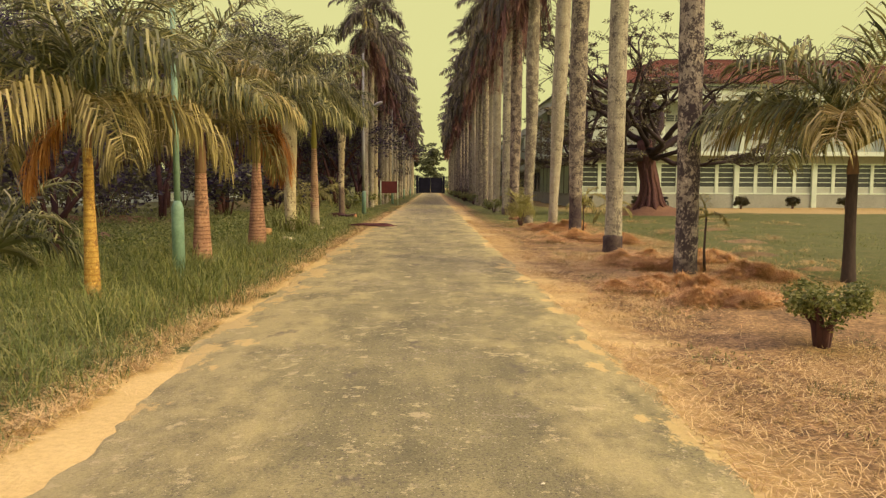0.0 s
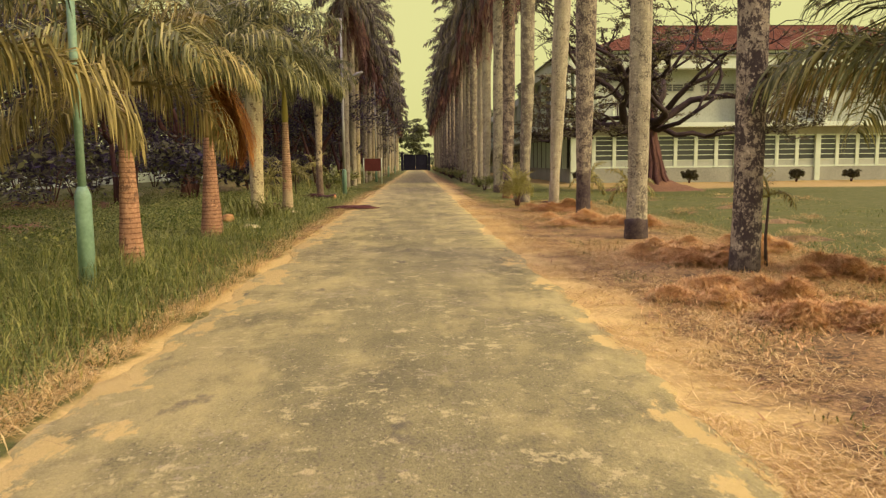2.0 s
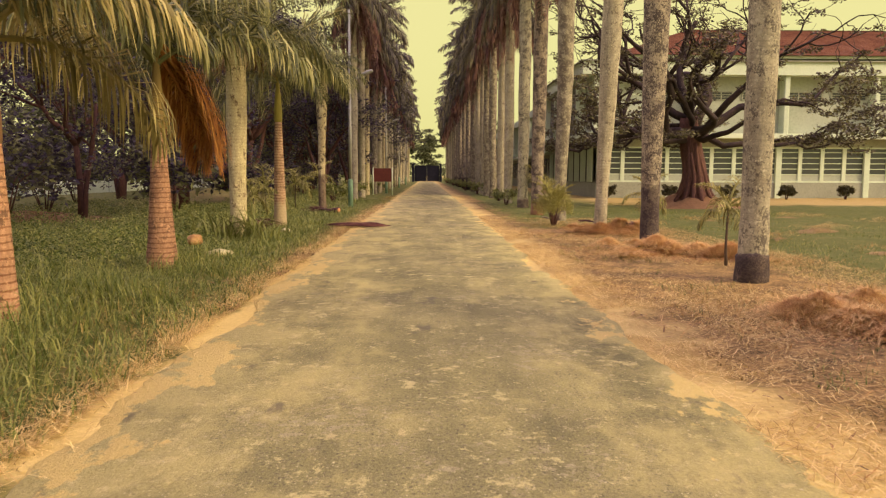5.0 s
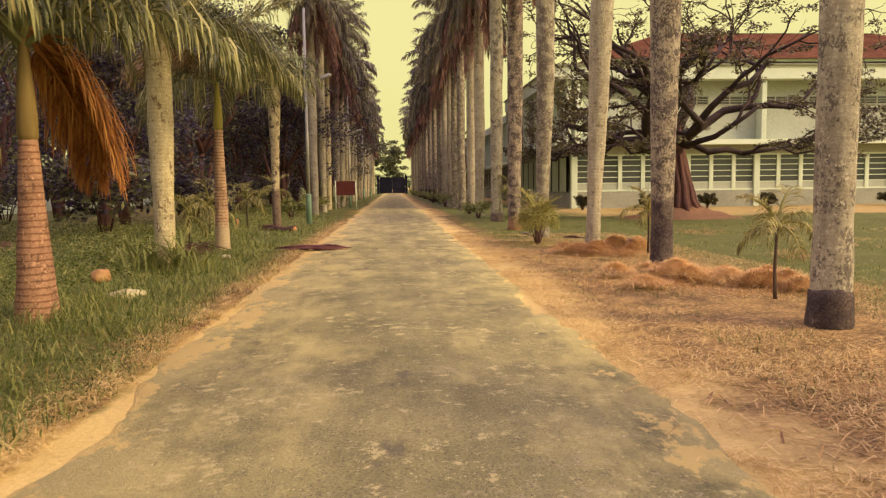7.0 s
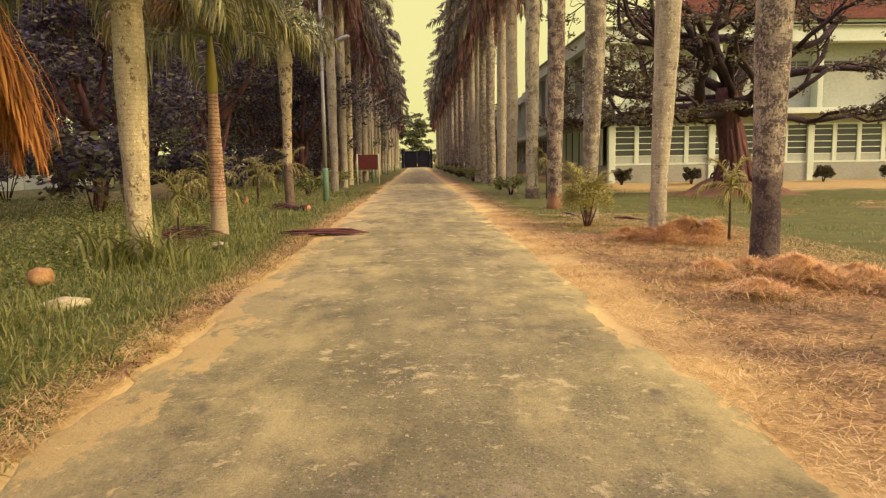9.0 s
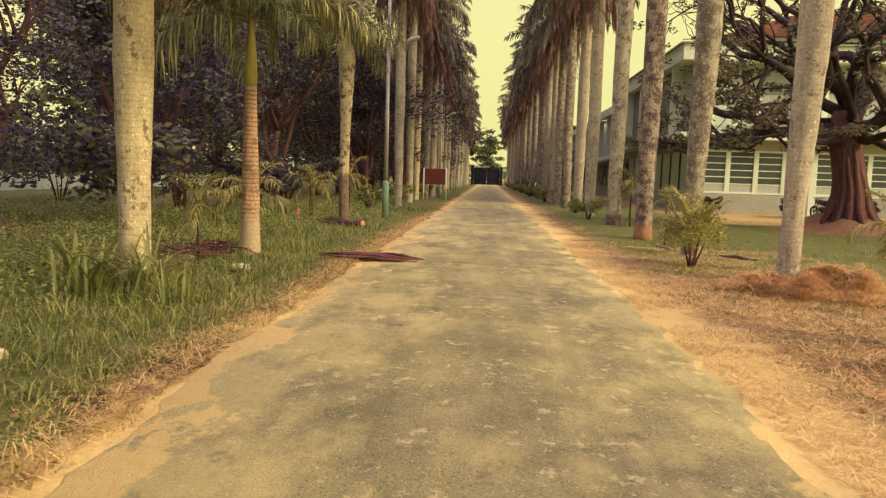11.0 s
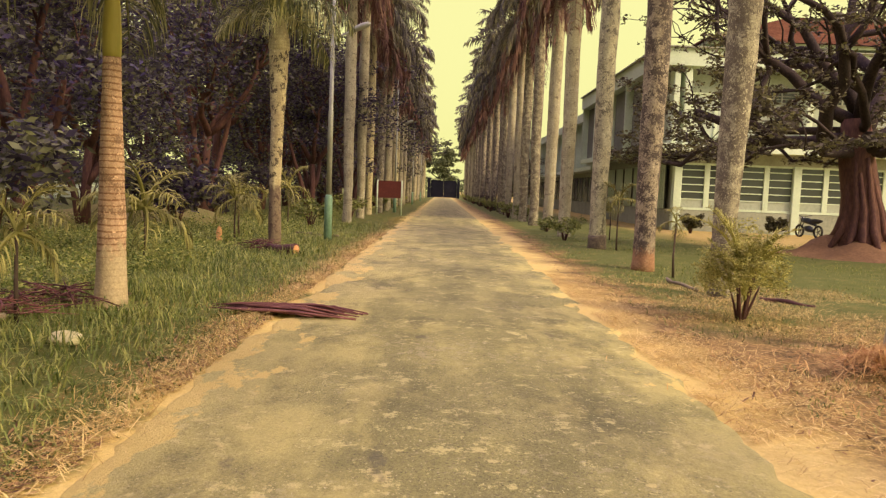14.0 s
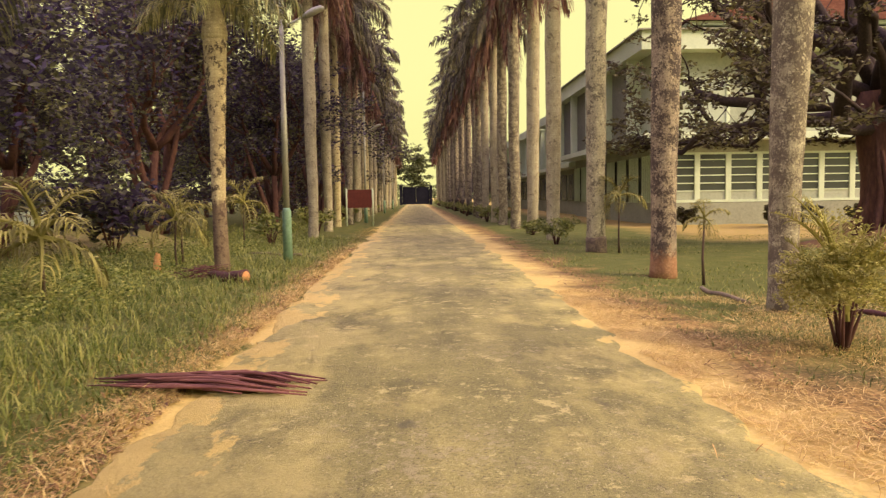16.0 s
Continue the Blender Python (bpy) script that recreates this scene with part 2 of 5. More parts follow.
    crust = ramp(n, l, calc(n, l, "ADD", noise_at(n, l, raw, 6.5, 12, 0.8), calc(n, l, "MULTIPLY", noise_at(n, l, raw, 0.9, 2), 0.25)), [(0.71, (0, 0, 0)), (0.73, (0.85, 0.85, 0.85))])
    col = mixc(n, l, crust, col, (0.58, 0.5, 0.24))
    bare = ramp(n, l, noise_at(n, l, drift.outputs[0], 2.3, 8, 0.6), [(0.3, (0.7, 0.7, 0.7)), (0.36, (0, 0, 0))])
    col = mixc(n, l, bare, col, (0.13, 0.115, 0.085))
    dust = calc(n, l, "ADD", calc(n, l, "MULTIPLY_ADD", side, 0.8, -0.76), calc(n, l, "MULTIPLY_ADD", noise_at(n, l, drift.outputs[0], 1.9, 10, 0.68), 2.6, -1.15))
    dust = ramp(n, l, dust, [(0.82, (0, 0, 0)), (0.9, (0.85, 0.85, 0.85))])
    col = mixc(n, l, dust, col, mixc(n, l, mid, (0.6, 0.45, 0.16), (0.8, 0.62, 0.24)))
    l.new(col, bs.inputs["Base Color"])
    bs.inputs["Roughness"].default_value = 0.9
    bs.inputs["Specular IOR Level"].default_value = 0.2
    bump(n, l, bs, calc(n, l, "ADD", grit, calc(n, l, "MULTIPLY", noise_at(n, l, raw, 14, 5, 0.7), 1.2)), 1.0, 0.02)
    return m


M_GROUND, M_ROAD = ground_paint(), asphalt_paint()
M_SMOOTH = palm_bark("palm_bark_smooth", (0.5, 0.46, 0.335), (0.33, 0.295, 0.215), (0.16, 0.13, 0.1), 0.02, 0.15, 0.0, grain=16, soft=0.12)
M_LICHEN = palm_bark("palm_bark_lichen", (0.45, 0.395, 0.3), (0.27, 0.235, 0.19), (0.035, 0.024, 0.03), 0.14, 0.12, 0.3, grain=24, soft=0.05)
M_SPECKLED = palm_bark("palm_bark_speckled", (0.47, 0.435, 0.315), (0.3, 0.275, 0.2), (0.13, 0.105, 0.085), 0.14, 0.12, 0.0, grain=40, soft=0.06)
M_DARKFOOT = palm_bark("palm_bark_dark_foot", (0.46, 0.405, 0.3), (0.29, 0.25, 0.195), (0.07, 0.055, 0.055), 0.12, 0.12, 1.3, (0.05, 0.034, 0.04), grain=32, soft=0.05)
M_REDFOOT = palm_bark("palm_bark_red_foot", (0.42, 0.355, 0.265), (0.26, 0.21, 0.165), (0.06, 0.045, 0.045), 0.13, 0.12, 0.45, (0.36, 0.18, 0.1), grain=32, soft=0.05)
M_BANDFOOT = palm_bark("palm_bark_banded_foot", (0.49, 0.455, 0.33), (0.33, 0.305, 0.225), (0.11, 0.095, 0.08), 0.07, 0.12, 0.1, grain=30, soft=0.05)
M_RINGED = palm_bark("palm_bark_ringed", (0.6, 0.41, 0.275), (0.4, 0.25, 0.17), (0.2, 0.12, 0.08), 0.05, 0.7, 0.7, (0.5, 0.41, 0.27), grain=34, soft=0.08)
M_RINGED_RED = palm_bark("palm_bark_ringed_red", (0.52, 0.3, 0.19), (0.33, 0.18, 0.12), (0.15, 0.085, 0.06), 0.03, 0.6, 0.0, grain=30, soft=0.12)
M_PALE = palm_bark("palm_bark_pale", (0.62, 0.55, 0.34), (0.46, 0.4, 0.25), (0.16, 0.11, 0.07), 0.0, 0.2, 0.0, grain=14, soft=0.05)
M_PALE_SPOT = palm_bark("palm_bark_pale_spotted", (0.62, 0.54, 0.33), (0.42, 0.34, 0.21), (0.06, 0.045, 0.04), 0.06, 0.15, 1.5, (0.1, 0.06, 0.055), grain=12, soft=0.04)
M_FOOT = grained("dark_root_bark", (0.03, 0.02, 0.024), (0.085, 0.062, 0.054), (0.26, 0.2, 0.14), 7, 34, 0.95, 0.9)
M_SHAFT = grained("palm_crownshaft", (0.19, 0.17, 0.035), (0.33, 0.28, 0.06), (0.48, 0.38, 0.11), 1.5, 7, 0.5, 0.1, (1, 1, 0.15))
M_SHAFT_DRY = grained("palm_crownshaft_dry", (0.09, 0.05, 0.03), (0.2, 0.11, 0.06), (0.32, 0.19, 0.1), 1.5, 9, 0.8, 0.3, (1, 1, 0.1))
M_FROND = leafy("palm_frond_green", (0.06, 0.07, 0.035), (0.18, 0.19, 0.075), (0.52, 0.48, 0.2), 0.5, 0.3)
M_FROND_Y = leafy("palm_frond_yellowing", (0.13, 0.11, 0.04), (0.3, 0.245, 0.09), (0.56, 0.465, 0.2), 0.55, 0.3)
# darker copy of the green frond, with the tall crowns' shade in its colour
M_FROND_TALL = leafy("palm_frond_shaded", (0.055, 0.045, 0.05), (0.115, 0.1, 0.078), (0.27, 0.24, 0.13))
M_FROND_DEAD = leafy("palm_frond_dead", (0.1, 0.045, 0.05), (0.2, 0.1, 0.085), (0.34, 0.2, 0.14), 0.8)
M_FROND_RUST = leafy("palm_frond_rust", (0.2, 0.07, 0.025), (0.4, 0.16, 0.045), (0.56, 0.27, 0.08), 0.8)
M_FROND_BROWN = leafy("palm_frond_browning", (0.1, 0.06, 0.03), (0.26, 0.15, 0.055), (0.46, 0.3, 0.11), 0.7)
# dark and mid stops carry the purple of foliage shadow in the leaf colour
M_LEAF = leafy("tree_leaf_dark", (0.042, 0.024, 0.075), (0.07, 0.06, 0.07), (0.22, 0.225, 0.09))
M_LAWN_LEAF = leafy("lawn_tree_leaf", (0.05, 0.035, 0.04), (0.11, 0.09, 0.06), (0.24, 0.22, 0.1))
M_LEAF_FAR = leafy("tree_leaf_far", (0.045, 0.055, 0.03), (0.085, 0.1, 0.045), (0.17, 0.18, 0.08))
M_SHRUB = leafy("shrub_leaf", (0.08, 0.1, 0.03), (0.19, 0.21, 0.06), (0.38, 0.37, 0.13))
M_SAPLING = leafy("sapling_leaf", (0.12, 0.11, 0.04), (0.28, 0.26, 0.085), (0.5, 0.45, 0.17), 0.55, 0.3)
M_FEATHER = leafy("feathery_leaf", (0.18, 0.17, 0.05), (0.38, 0.36, 0.11), (0.6, 0.55, 0.22), 0.6, 0.35)
M_TOPIARY = leafy("clipped_bush_leaf", (0.03, 0.025, 0.015), (0.055, 0.05, 0.022), (0.1, 0.09, 0.035))
M_BARK = grained("tree_bark", (0.035, 0.025, 0.02), (0.075, 0.05, 0.04), (0.14, 0.095, 0.07), 1.5, 18, 0.9, 0.6, (1, 1, 0.3))
M_LIMB = grained("dark_limb_bark", (0.018, 0.012, 0.016), (0.042, 0.028, 0.03), (0.095, 0.06, 0.05), 1.5, 18, 0.9, 0.6)
M_BARK_RED = grained("tree_bark_red", (0.045, 0.02, 0.028), (0.095, 0.042, 0.042), (0.19, 0.09, 0.068), 1.3, 16, 0.9, 0.6, (1, 1, 0.3))
M_GRASS = leafy("grass_green", (0.06, 0.09, 0.022), (0.165, 0.21, 0.058), (0.42, 0.41, 0.14), 0.5, 0.35)
M_GRASS_DRY = leafy("grass_dry", (0.15, 0.1, 0.04), (0.36, 0.255, 0.095), (0.64, 0.49, 0.21), 0.75, 0.2)
M_STRAW = leafy("cut_straw", (0.3, 0.125, 0.045), (0.6, 0.34, 0.125), (0.86, 0.62, 0.28), 0.8, 0.15)
M_CHAFF = leafy("pale_chaff", (0.24, 0.14, 0.055), (0.52, 0.35, 0.13), (0.82, 0.64, 0.29), 0.8, 0.15)
M_LITTER = leafy("brown_leaf_litter", (0.1, 0.05, 0.03), (0.27, 0.15, 0.07), (0.5, 0.33, 0.15), 0.8, 0.1)
M_EARTHY = grained("dry_grass_clods", (0.12, 0.08, 0.04), (0.24, 0.16, 0.07), (0.38, 0.26, 0.12), 2, 30, 0.95, 0.9)
# heap core darker than the loose strands, painting shadow into the hollows
M_HAY = grained("hay_mass", (0.14, 0.065, 0.03), (0.4, 0.22, 0.09), (0.68, 0.44, 0.19), 4, 60, 0.95, 0.9)
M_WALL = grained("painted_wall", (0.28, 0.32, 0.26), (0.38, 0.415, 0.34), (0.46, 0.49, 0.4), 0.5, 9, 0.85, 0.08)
# grey plinth render; on lintel and clerestory it stands in for overhang shade
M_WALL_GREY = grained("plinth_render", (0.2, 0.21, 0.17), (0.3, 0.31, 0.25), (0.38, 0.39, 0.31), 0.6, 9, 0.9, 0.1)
M_PANEL = grained("grey_infill_panel", (0.12, 0.125, 0.115), (0.18, 0.185, 0.165), (0.25, 0.25, 0.22), 0.6, 8, 0.7, 0.1)
M_PANEL_PALE = grained("pale_green_shutter", (0.34, 0.4, 0.33), (0.44, 0.5, 0.42), (0.52, 0.58, 0.48), 0.6, 8, 0.7, 0.05)
M_WHITE = grained("white_paint", (0.46, 0.54, 0.42), (0.57, 0.66, 0.51), (0.65, 0.73, 0.58), 0.8, 12, 0.6, 0.05)
M_TILE = grained("red_roof_tile", (0.075, 0.032, 0.028), (0.15, 0.055, 0.042), (0.25, 0.11, 0.075), 0.9, 7, 0.9, 0.5)
M_GREEN = grained("pale_green_paint", (0.12, 0.22, 0.15), (0.19, 0.32, 0.23), (0.28, 0.42, 0.31), 2.5, 22, 0.5, 0.08)
M_STEEL = grained("galvanised_steel", (0.22, 0.22, 0.19), (0.32, 0.32, 0.27), (0.42, 0.41, 0.34), 2, 22, 0.5, 0.05, (1, 1, 1), 0, 0.4)
M_SIGN = grained("maroon_board", (0.07, 0.015, 0.018), (0.105, 0.022, 0.022), (0.15, 0.036, 0.032), 1, 12, 0.6, 0.05)
M_DARK = grained("dark_gate_paint", (0.008, 0.008, 0.014), (0.013, 0.013, 0.022), (0.022, 0.022, 0.034), 1, 9, 0.95, 0.05, spec=0.05)
M_ROCK = grained("pale_stone", (0.36, 0.31, 0.17), (0.54, 0.48, 0.28), (0.66, 0.6, 0.38), 2.5, 16, 0.9, 0.5)
M_HUSK = grained("coconut_husk", (0.25, 0.12, 0.05), (0.42, 0.23, 0.1), (0.58, 0.36, 0.17), 5, 30, 0.9, 0.6)
M_CUT = grained("fresh_cut_wood", (0.45, 0.17, 0.07), (0.62, 0.28, 0.12), (0.72, 0.4, 0.2), 5, 30, 0.8, 0.3)
M_EARTH = grained("bare_red_earth", (0.12, 0.06, 0.035), (0.22, 0.115, 0.06), (0.33, 0.19, 0.1), 1.2, 14, 0.95, 0.7)
M_LAWN = grained("thin_grass_earth", (0.08, 0.08, 0.025), (0.15, 0.14, 0.045), (0.26, 0.2, 0.08), 0.8, 16, 0.95, 0.6)
M_RUBBER = grained("black_rubber", (0.012, 0.012, 0.012), (0.02, 0.02, 0.02), (0.035, 0.035, 0.033), 3, 30, 0.7, 0.1)
M_SHAFT_OLIVE = grained("palm_crownshaft_olive", (0.13, 0.085, 0.03), (0.25, 0.17, 0.055), (0.38, 0.28, 0.1), 1.5, 9, 0.7, 0.2, (1, 1, 0.1))
YELLOW_TRUNK = palm_bark("yellow_palm_stem", (0.66, 0.43, 0.12), (0.46, 0.26, 0.06), (0.25, 0.12, 0.05), 0.06, 0.35, 0.1, (0.5, 0.33, 0.2), grain=20, soft=0.12)
M_SIENNA = grained("dry_palm_sheath", (0.065, 0.02, 0.03), (0.14, 0.05, 0.058), (0.26, 0.11, 0.1), 2.5, 22, 0.75, 0.5, (0.15, 2, 2))
M_DEADWOOD = grained("grey_dead_wood", (0.1, 0.075, 0.055), (0.2, 0.155, 0.11), (0.34, 0.27, 0.19), 2, 20, 0.9, 0.5, (1, 1, 1))
M_BIKE = grained("dark_blue_bodywork", (0.015, 0.02, 0.035), (0.025, 0.03, 0.05), (0.04, 0.045, 0.07), 2, 20, 0.3, 0.0)


def glass():
    m, n, l, bs = nodes_of("window_glass")
    bs.inputs["Base Color"].default_value = (0.05, 0.055, 0.055, 1)
    bs.inputs["Roughness"].default_value = 0.12
    bs.inputs["Specular IOR Level"].default_value = 0.6
    return m


M_GLASS = glass()


# ---- mesh helpers ----
class Geo:
    """Collects vertices and faces for one mesh."""

    def __init__(self):
        self.v, self.f = [], []

    def add(self, verts, faces):
        o = len(self.v)
        self.v += [tuple(p) for p in verts]
        self.f += [tuple(i + o for i in f) for f in faces]
        return self

    def box(self, x0, y0, z0, x1, y1, z1, b=0.0):
        """A box with chamfered upright edges."""
        b = min(b, (x1 - x0) / 3, (y1 - y0) / 3)
        if b <= 0:
            ring = [(x0, y0), (x1, y0), (x1, y1), (x0, y1)]
        else:
            ring = [(x0 + b, y0), (x1 - b, y0), (x1, y0 + b), (x1, y1 - b), (x1 - b, y1), (x0 + b, y1), (x0, y1 - b), (x0, y0 + b)]
        k = len(ring)
        self.add([(*p, z0) for p in ring] + [(*p, z1) for p in ring],
                 [(i, (i + 1) % k, k + (i + 1) % k, k + i) for i in range(k)] + [tuple(range(k - 1, -1, -1)), tuple(range(k, 2 * k))])
        return self

    def tube(self, pts, radii, segs=8, cap=True):
        pts = [Vector(p) for p in pts]
        verts, faces = [], []
        side = None
        for i, p in enumerate(pts):
            d = (pts[min(i + 1, len(pts) - 1)] - pts[max(i - 1, 0)]).normalized()
            if side is None:
                side = d.orthogonal().normalized()
            side = (side - d * side.dot(d)).normalized()
            up = d.cross(side)
            r = radii[i] if isinstance(radii, (list, tuple)) else radii
            for k in range(segs):
                a = 2 * math.pi * k / segs
                verts.append(p + (side * math.cos(a) + up * math.sin(a)) * r)
        for i in range(len(pts) - 1):
            for k in range(segs):
                k2 = (k + 1) % segs
                faces.append((i * segs + k, i * segs + k2, (i + 1) * segs + k2, (i + 1) * segs + k))
        if cap:
            faces.append(tuple(range(segs - 1, -1, -1)))
            e = (len(pts) - 1) * segs
            faces.append(tuple(range(e, e + segs)))
        return self.add(verts, faces)

    def mesh(self, name, mat, smooth=True):
        me = bpy.data.meshes.new(name)
        me.from_pydata(self.v, [], self.f)
        me.materials.append(mat)
        if smooth:
            me.polygons.foreach_set("use_smooth", [True] * len(me.polygons))
        me.update()
        return me


def put(name, me, parent=None, at=None, label=""):
    ob = new(name, me)
    if parent is not None:
        ob.parent = parent
    if at is not None:
        ob.matrix_basis = at
    if label:
        ob["label"] = label
    return ob


def part(name, geo, mat, parent, label="", smooth=True, at=None):
    return put(name, geo.mesh(name, mat, smooth), parent, at, label)


def thing(name, at, label, category, group="", kind=""):
    ob = new(name)
    ob.empty_display_size = 0.2
    ob.matrix_basis = at
    return tagged(ob, label, category, group, kind)


def numpy_mesh(name, verts, quads, mat, tris=None):
    me = bpy.data.meshes.new(name)
    me.from_pydata(verts.reshape(-1, 3).tolist(), [], quads.tolist() + (tris.tolist() if tris is not None else []))
    me.materials.append(mat)
    me.update()
    return me


# ---- ground and road ----
def build_ground():
    xs = np.concatenate([[-2500, -600, -150, -60, -30], np.arange(-16, 20.1, 0.5), [24, 30, 40, 60, 150, 600, 2500]])
    ys = np.concatenate([[-2500, -300, -60, -20], np.arange(-6, 62.1, 0.5), [70, 80, 95, 120, 160, 220, 400, 900, 2500]])
    verts, faces = [], []
    for y in ys:
        for x in xs:
            z = 0.0
            off = max(abs(x + 0.2) - 2.6, 0)
            if abs(x) < 40 and -10 < y < 70 and off > 0:
                z = min(off, 1.0) * (0.10 * noise.noise((x * 0.35, y * 0.35, 3)) + 0.03 * noise.noise((x * 1.7, y * 1.7, 8)))
            verts.append((x, y, z))
    w = len(xs)
    for j in range(len(ys) - 1):
        for i in range(w - 1):
            a = j * w + i
            faces.append((a, a + 1, a + w + 1, a + w))
    g = Geo()
    g.add(verts, faces)
    ob = put("ground", g.mesh("ground", M_GROUND))
    tagged(ob, "sandy earth with dry straw and mown lawn", "ground", kind="structure")


def build_road():
    g = Geo()
    ys = np.concatenate([np.arange(-6, 60, 0.12), np.arange(60, 186, 0.6)])
    verts, faces = [], []
    for y in ys:
        fade = 1.0 if y < 60 else 0.5
        lx = -2.26 + 0.1 / (1 + math.exp((min(y, 60) - 16) / 1.5)) + 0.3 * math.exp(-((y - 4) / 1.0) ** 2) + fade * (0.26 * noise.noise((0, y * 0.45, 1)) + 0.1 * noise.noise((0, y * 2.1, 5)) + 0.06 * noise.noise((0, y * 6, 9)))
        rx = 1.48 + 0.14 / (1 + math.exp((min(y, 60) - 15) / 1.5)) + fade * (0.24 * noise.noise((4, y * 0.5, 2)) + 0.12 * noise.noise((4, y * 2.3, 6)) + 0.04 * noise.noise((4, y * 7, 3)))
        prof = [(lx - 0.03, 0.0), (lx, 0.018), (lx * 0.5 - 0.1, 0.035), (-0.2, 0.045), (rx * 0.5 - 0.1, 0.035), (rx, 0.018), (rx + 0.03, 0.0)]
        verts += [(x, y, z) for x, z in prof]
    k = 7
    for j in range(len(ys) - 1):
        for i in range(k - 1):
            a = j * k + i
            faces.append((a, a + 1, a + k + 1, a + k))
    g.add(verts, faces)
    tagged(put("road", g.mesh("road", M_ROAD)), "straight grey worn asphalt road dusted with sand", "road", kind="structure")


build_ground()
build_road()


# ---- palms ----
def frond_mesh(name, mat, length, rise, droop, leaflets, leaf_len, hang, width=0.04, seed=0, twist=0.0):
    """One feather frond from the origin along +x: a bent midrib with leaflets both sides. rise: degrees at its foot; droop: degrees by which it bends down."""
    rng = np.random.default_rng(seed)
    n = 14
    pts, d = [np.zeros(3)], radians(rise)
    for i in range(n):
        a = d - radians(droop) * ((i + 0.5) / n) ** 1.25
        pts.append(pts[-1] + np.array([math.cos(a), 0.10 * twist * (i / n), math.sin(a)]) * length / n)
    pts = np.array(pts)
    g = Geo()
    g.tube([tuple(p) for p in pts], [0.035 * (1 - 0.85 * i / n) for i in range(n + 1)], 5)
    base = len(g.v)
    verts, faces = [], []
    for s in (-1, 1):
        for k in range(leaflets):
            u = 0.14 + 0.86 * (k + rng.uniform(-0.3, 0.3)) / leaflets
            u = min(max(u, 0.1), 0.995)
            q = u * n
            i = min(int(q), n - 1)
            p = pts[i] + (pts[i + 1] - pts[i]) * (q - i)
            fwd = pts[i + 1] - pts[i]
            fwd /= np.linalg.norm(fwd)
            ll = leaf_len * (0.55 + 0.75 * math.sin(math.pi * min(u * 0.92 + 0.1, 1))) * rng.uniform(0.8, 1.1)
            side = np.array([0, s, 0.0])
            upw = np.cross(fwd, np.array([0, 1, 0.0]))
            if upw[2] < 0:
                upw = -upw
            out = side * rng.uniform(0.7, 1.0) + fwd * rng.uniform(0.45, 0.75) + upw * rng.uniform(-0.25, 0.6)
            out /= np.linalg.norm(out)
            h = hang * rng.uniform(0.7, 1.3)
            a = p
            b = a + out * ll * 0.4
            o2 = out + np.array([0, 0, -h])
            o2 /= np.linalg.norm(o2)
            c = b + o2 * ll * 0.35
            o3 = out * 0.6 + np.array([0, 0, -2.2 * h])
            o3 /= np.linalg.norm(o3)
            e = c + o3 * ll * 0.35
            w = np.cross(out, np.array([0, 0, 1.0]))
            w = w / (np.linalg.norm(w) + 1e-6) * width * 0.5
            w = w + np.array([0, 0, rng.uniform(-0.3, 0.3) * width])
            o = len(verts)
            verts += [a - w * 0.5, a + w * 0.5, b - w, b + w, c - w * 0.8, c + w * 0.8, e]
            faces += [(o, o + 1, o + 3, o + 2), (o + 2, o + 3, o + 5, o + 4), (o + 4, o + 5, o + 6)]
    g.add(verts, faces)
    return g.mesh(name, mat, False)


def young_set(name, mat, length, leaflets, leaf_len, width, seed, hangs):
    return [frond_mesh(name, mat, length, 78, 68, leaflets, leaf_len, hangs[0], width, seed),
            frond_mesh(name, mat, length, 60, 88, leaflets, leaf_len, hangs[1], width, seed + 1, 0.6),
            frond_mesh(name, mat, length, 42, 98, leaflets, leaf_len, hangs[2], width, seed + 2, -0.5),
            frond_mesh(name, mat, length * 0.92, 18, 92, leaflets, leaf_len, hangs[3], width, seed + 3, 0.3)]


def frond_set(name, mat, length, leaflets, leaf_len, width, seed, hangs=(0.35, 0.6, 1.0, 1.6)):
    return [frond_mesh(name, mat, length, 72, 75, leaflets, leaf_len, hangs[0], width, seed),
            frond_mesh(name, mat, length, 48, 95, leaflets, leaf_len, hangs[1], width, seed + 1, 0.6),
            frond_mesh(name, mat, length, 22, 100, leaflets, leaf_len, hangs[2], width, seed + 2, -0.5),
            frond_mesh(name, mat, length * 0.95, -8, 80, leaflets, leaf_len, hangs[3], width, seed + 3, 0.3)]


YOUNG = young_set("frond", M_FROND, 2.3, 64, 0.66, 0.028, 10, (0.35, 0.65, 1.1, 1.7))
YOUNG_Y = young_set("frond", M_FROND_Y, 2.2, 64, 0.66, 0.027, 20, (0.4, 0.8, 1.3, 2.0))
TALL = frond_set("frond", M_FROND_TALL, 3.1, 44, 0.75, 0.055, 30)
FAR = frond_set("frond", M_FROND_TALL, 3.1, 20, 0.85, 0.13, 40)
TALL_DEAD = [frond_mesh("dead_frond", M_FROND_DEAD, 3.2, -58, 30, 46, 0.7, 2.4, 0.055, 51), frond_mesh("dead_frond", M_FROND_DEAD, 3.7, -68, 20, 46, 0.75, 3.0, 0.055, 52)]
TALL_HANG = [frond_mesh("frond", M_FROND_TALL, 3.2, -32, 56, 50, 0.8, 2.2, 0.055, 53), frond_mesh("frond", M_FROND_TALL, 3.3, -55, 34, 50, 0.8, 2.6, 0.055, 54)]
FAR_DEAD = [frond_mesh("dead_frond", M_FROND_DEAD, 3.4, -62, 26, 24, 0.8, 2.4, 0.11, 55)]
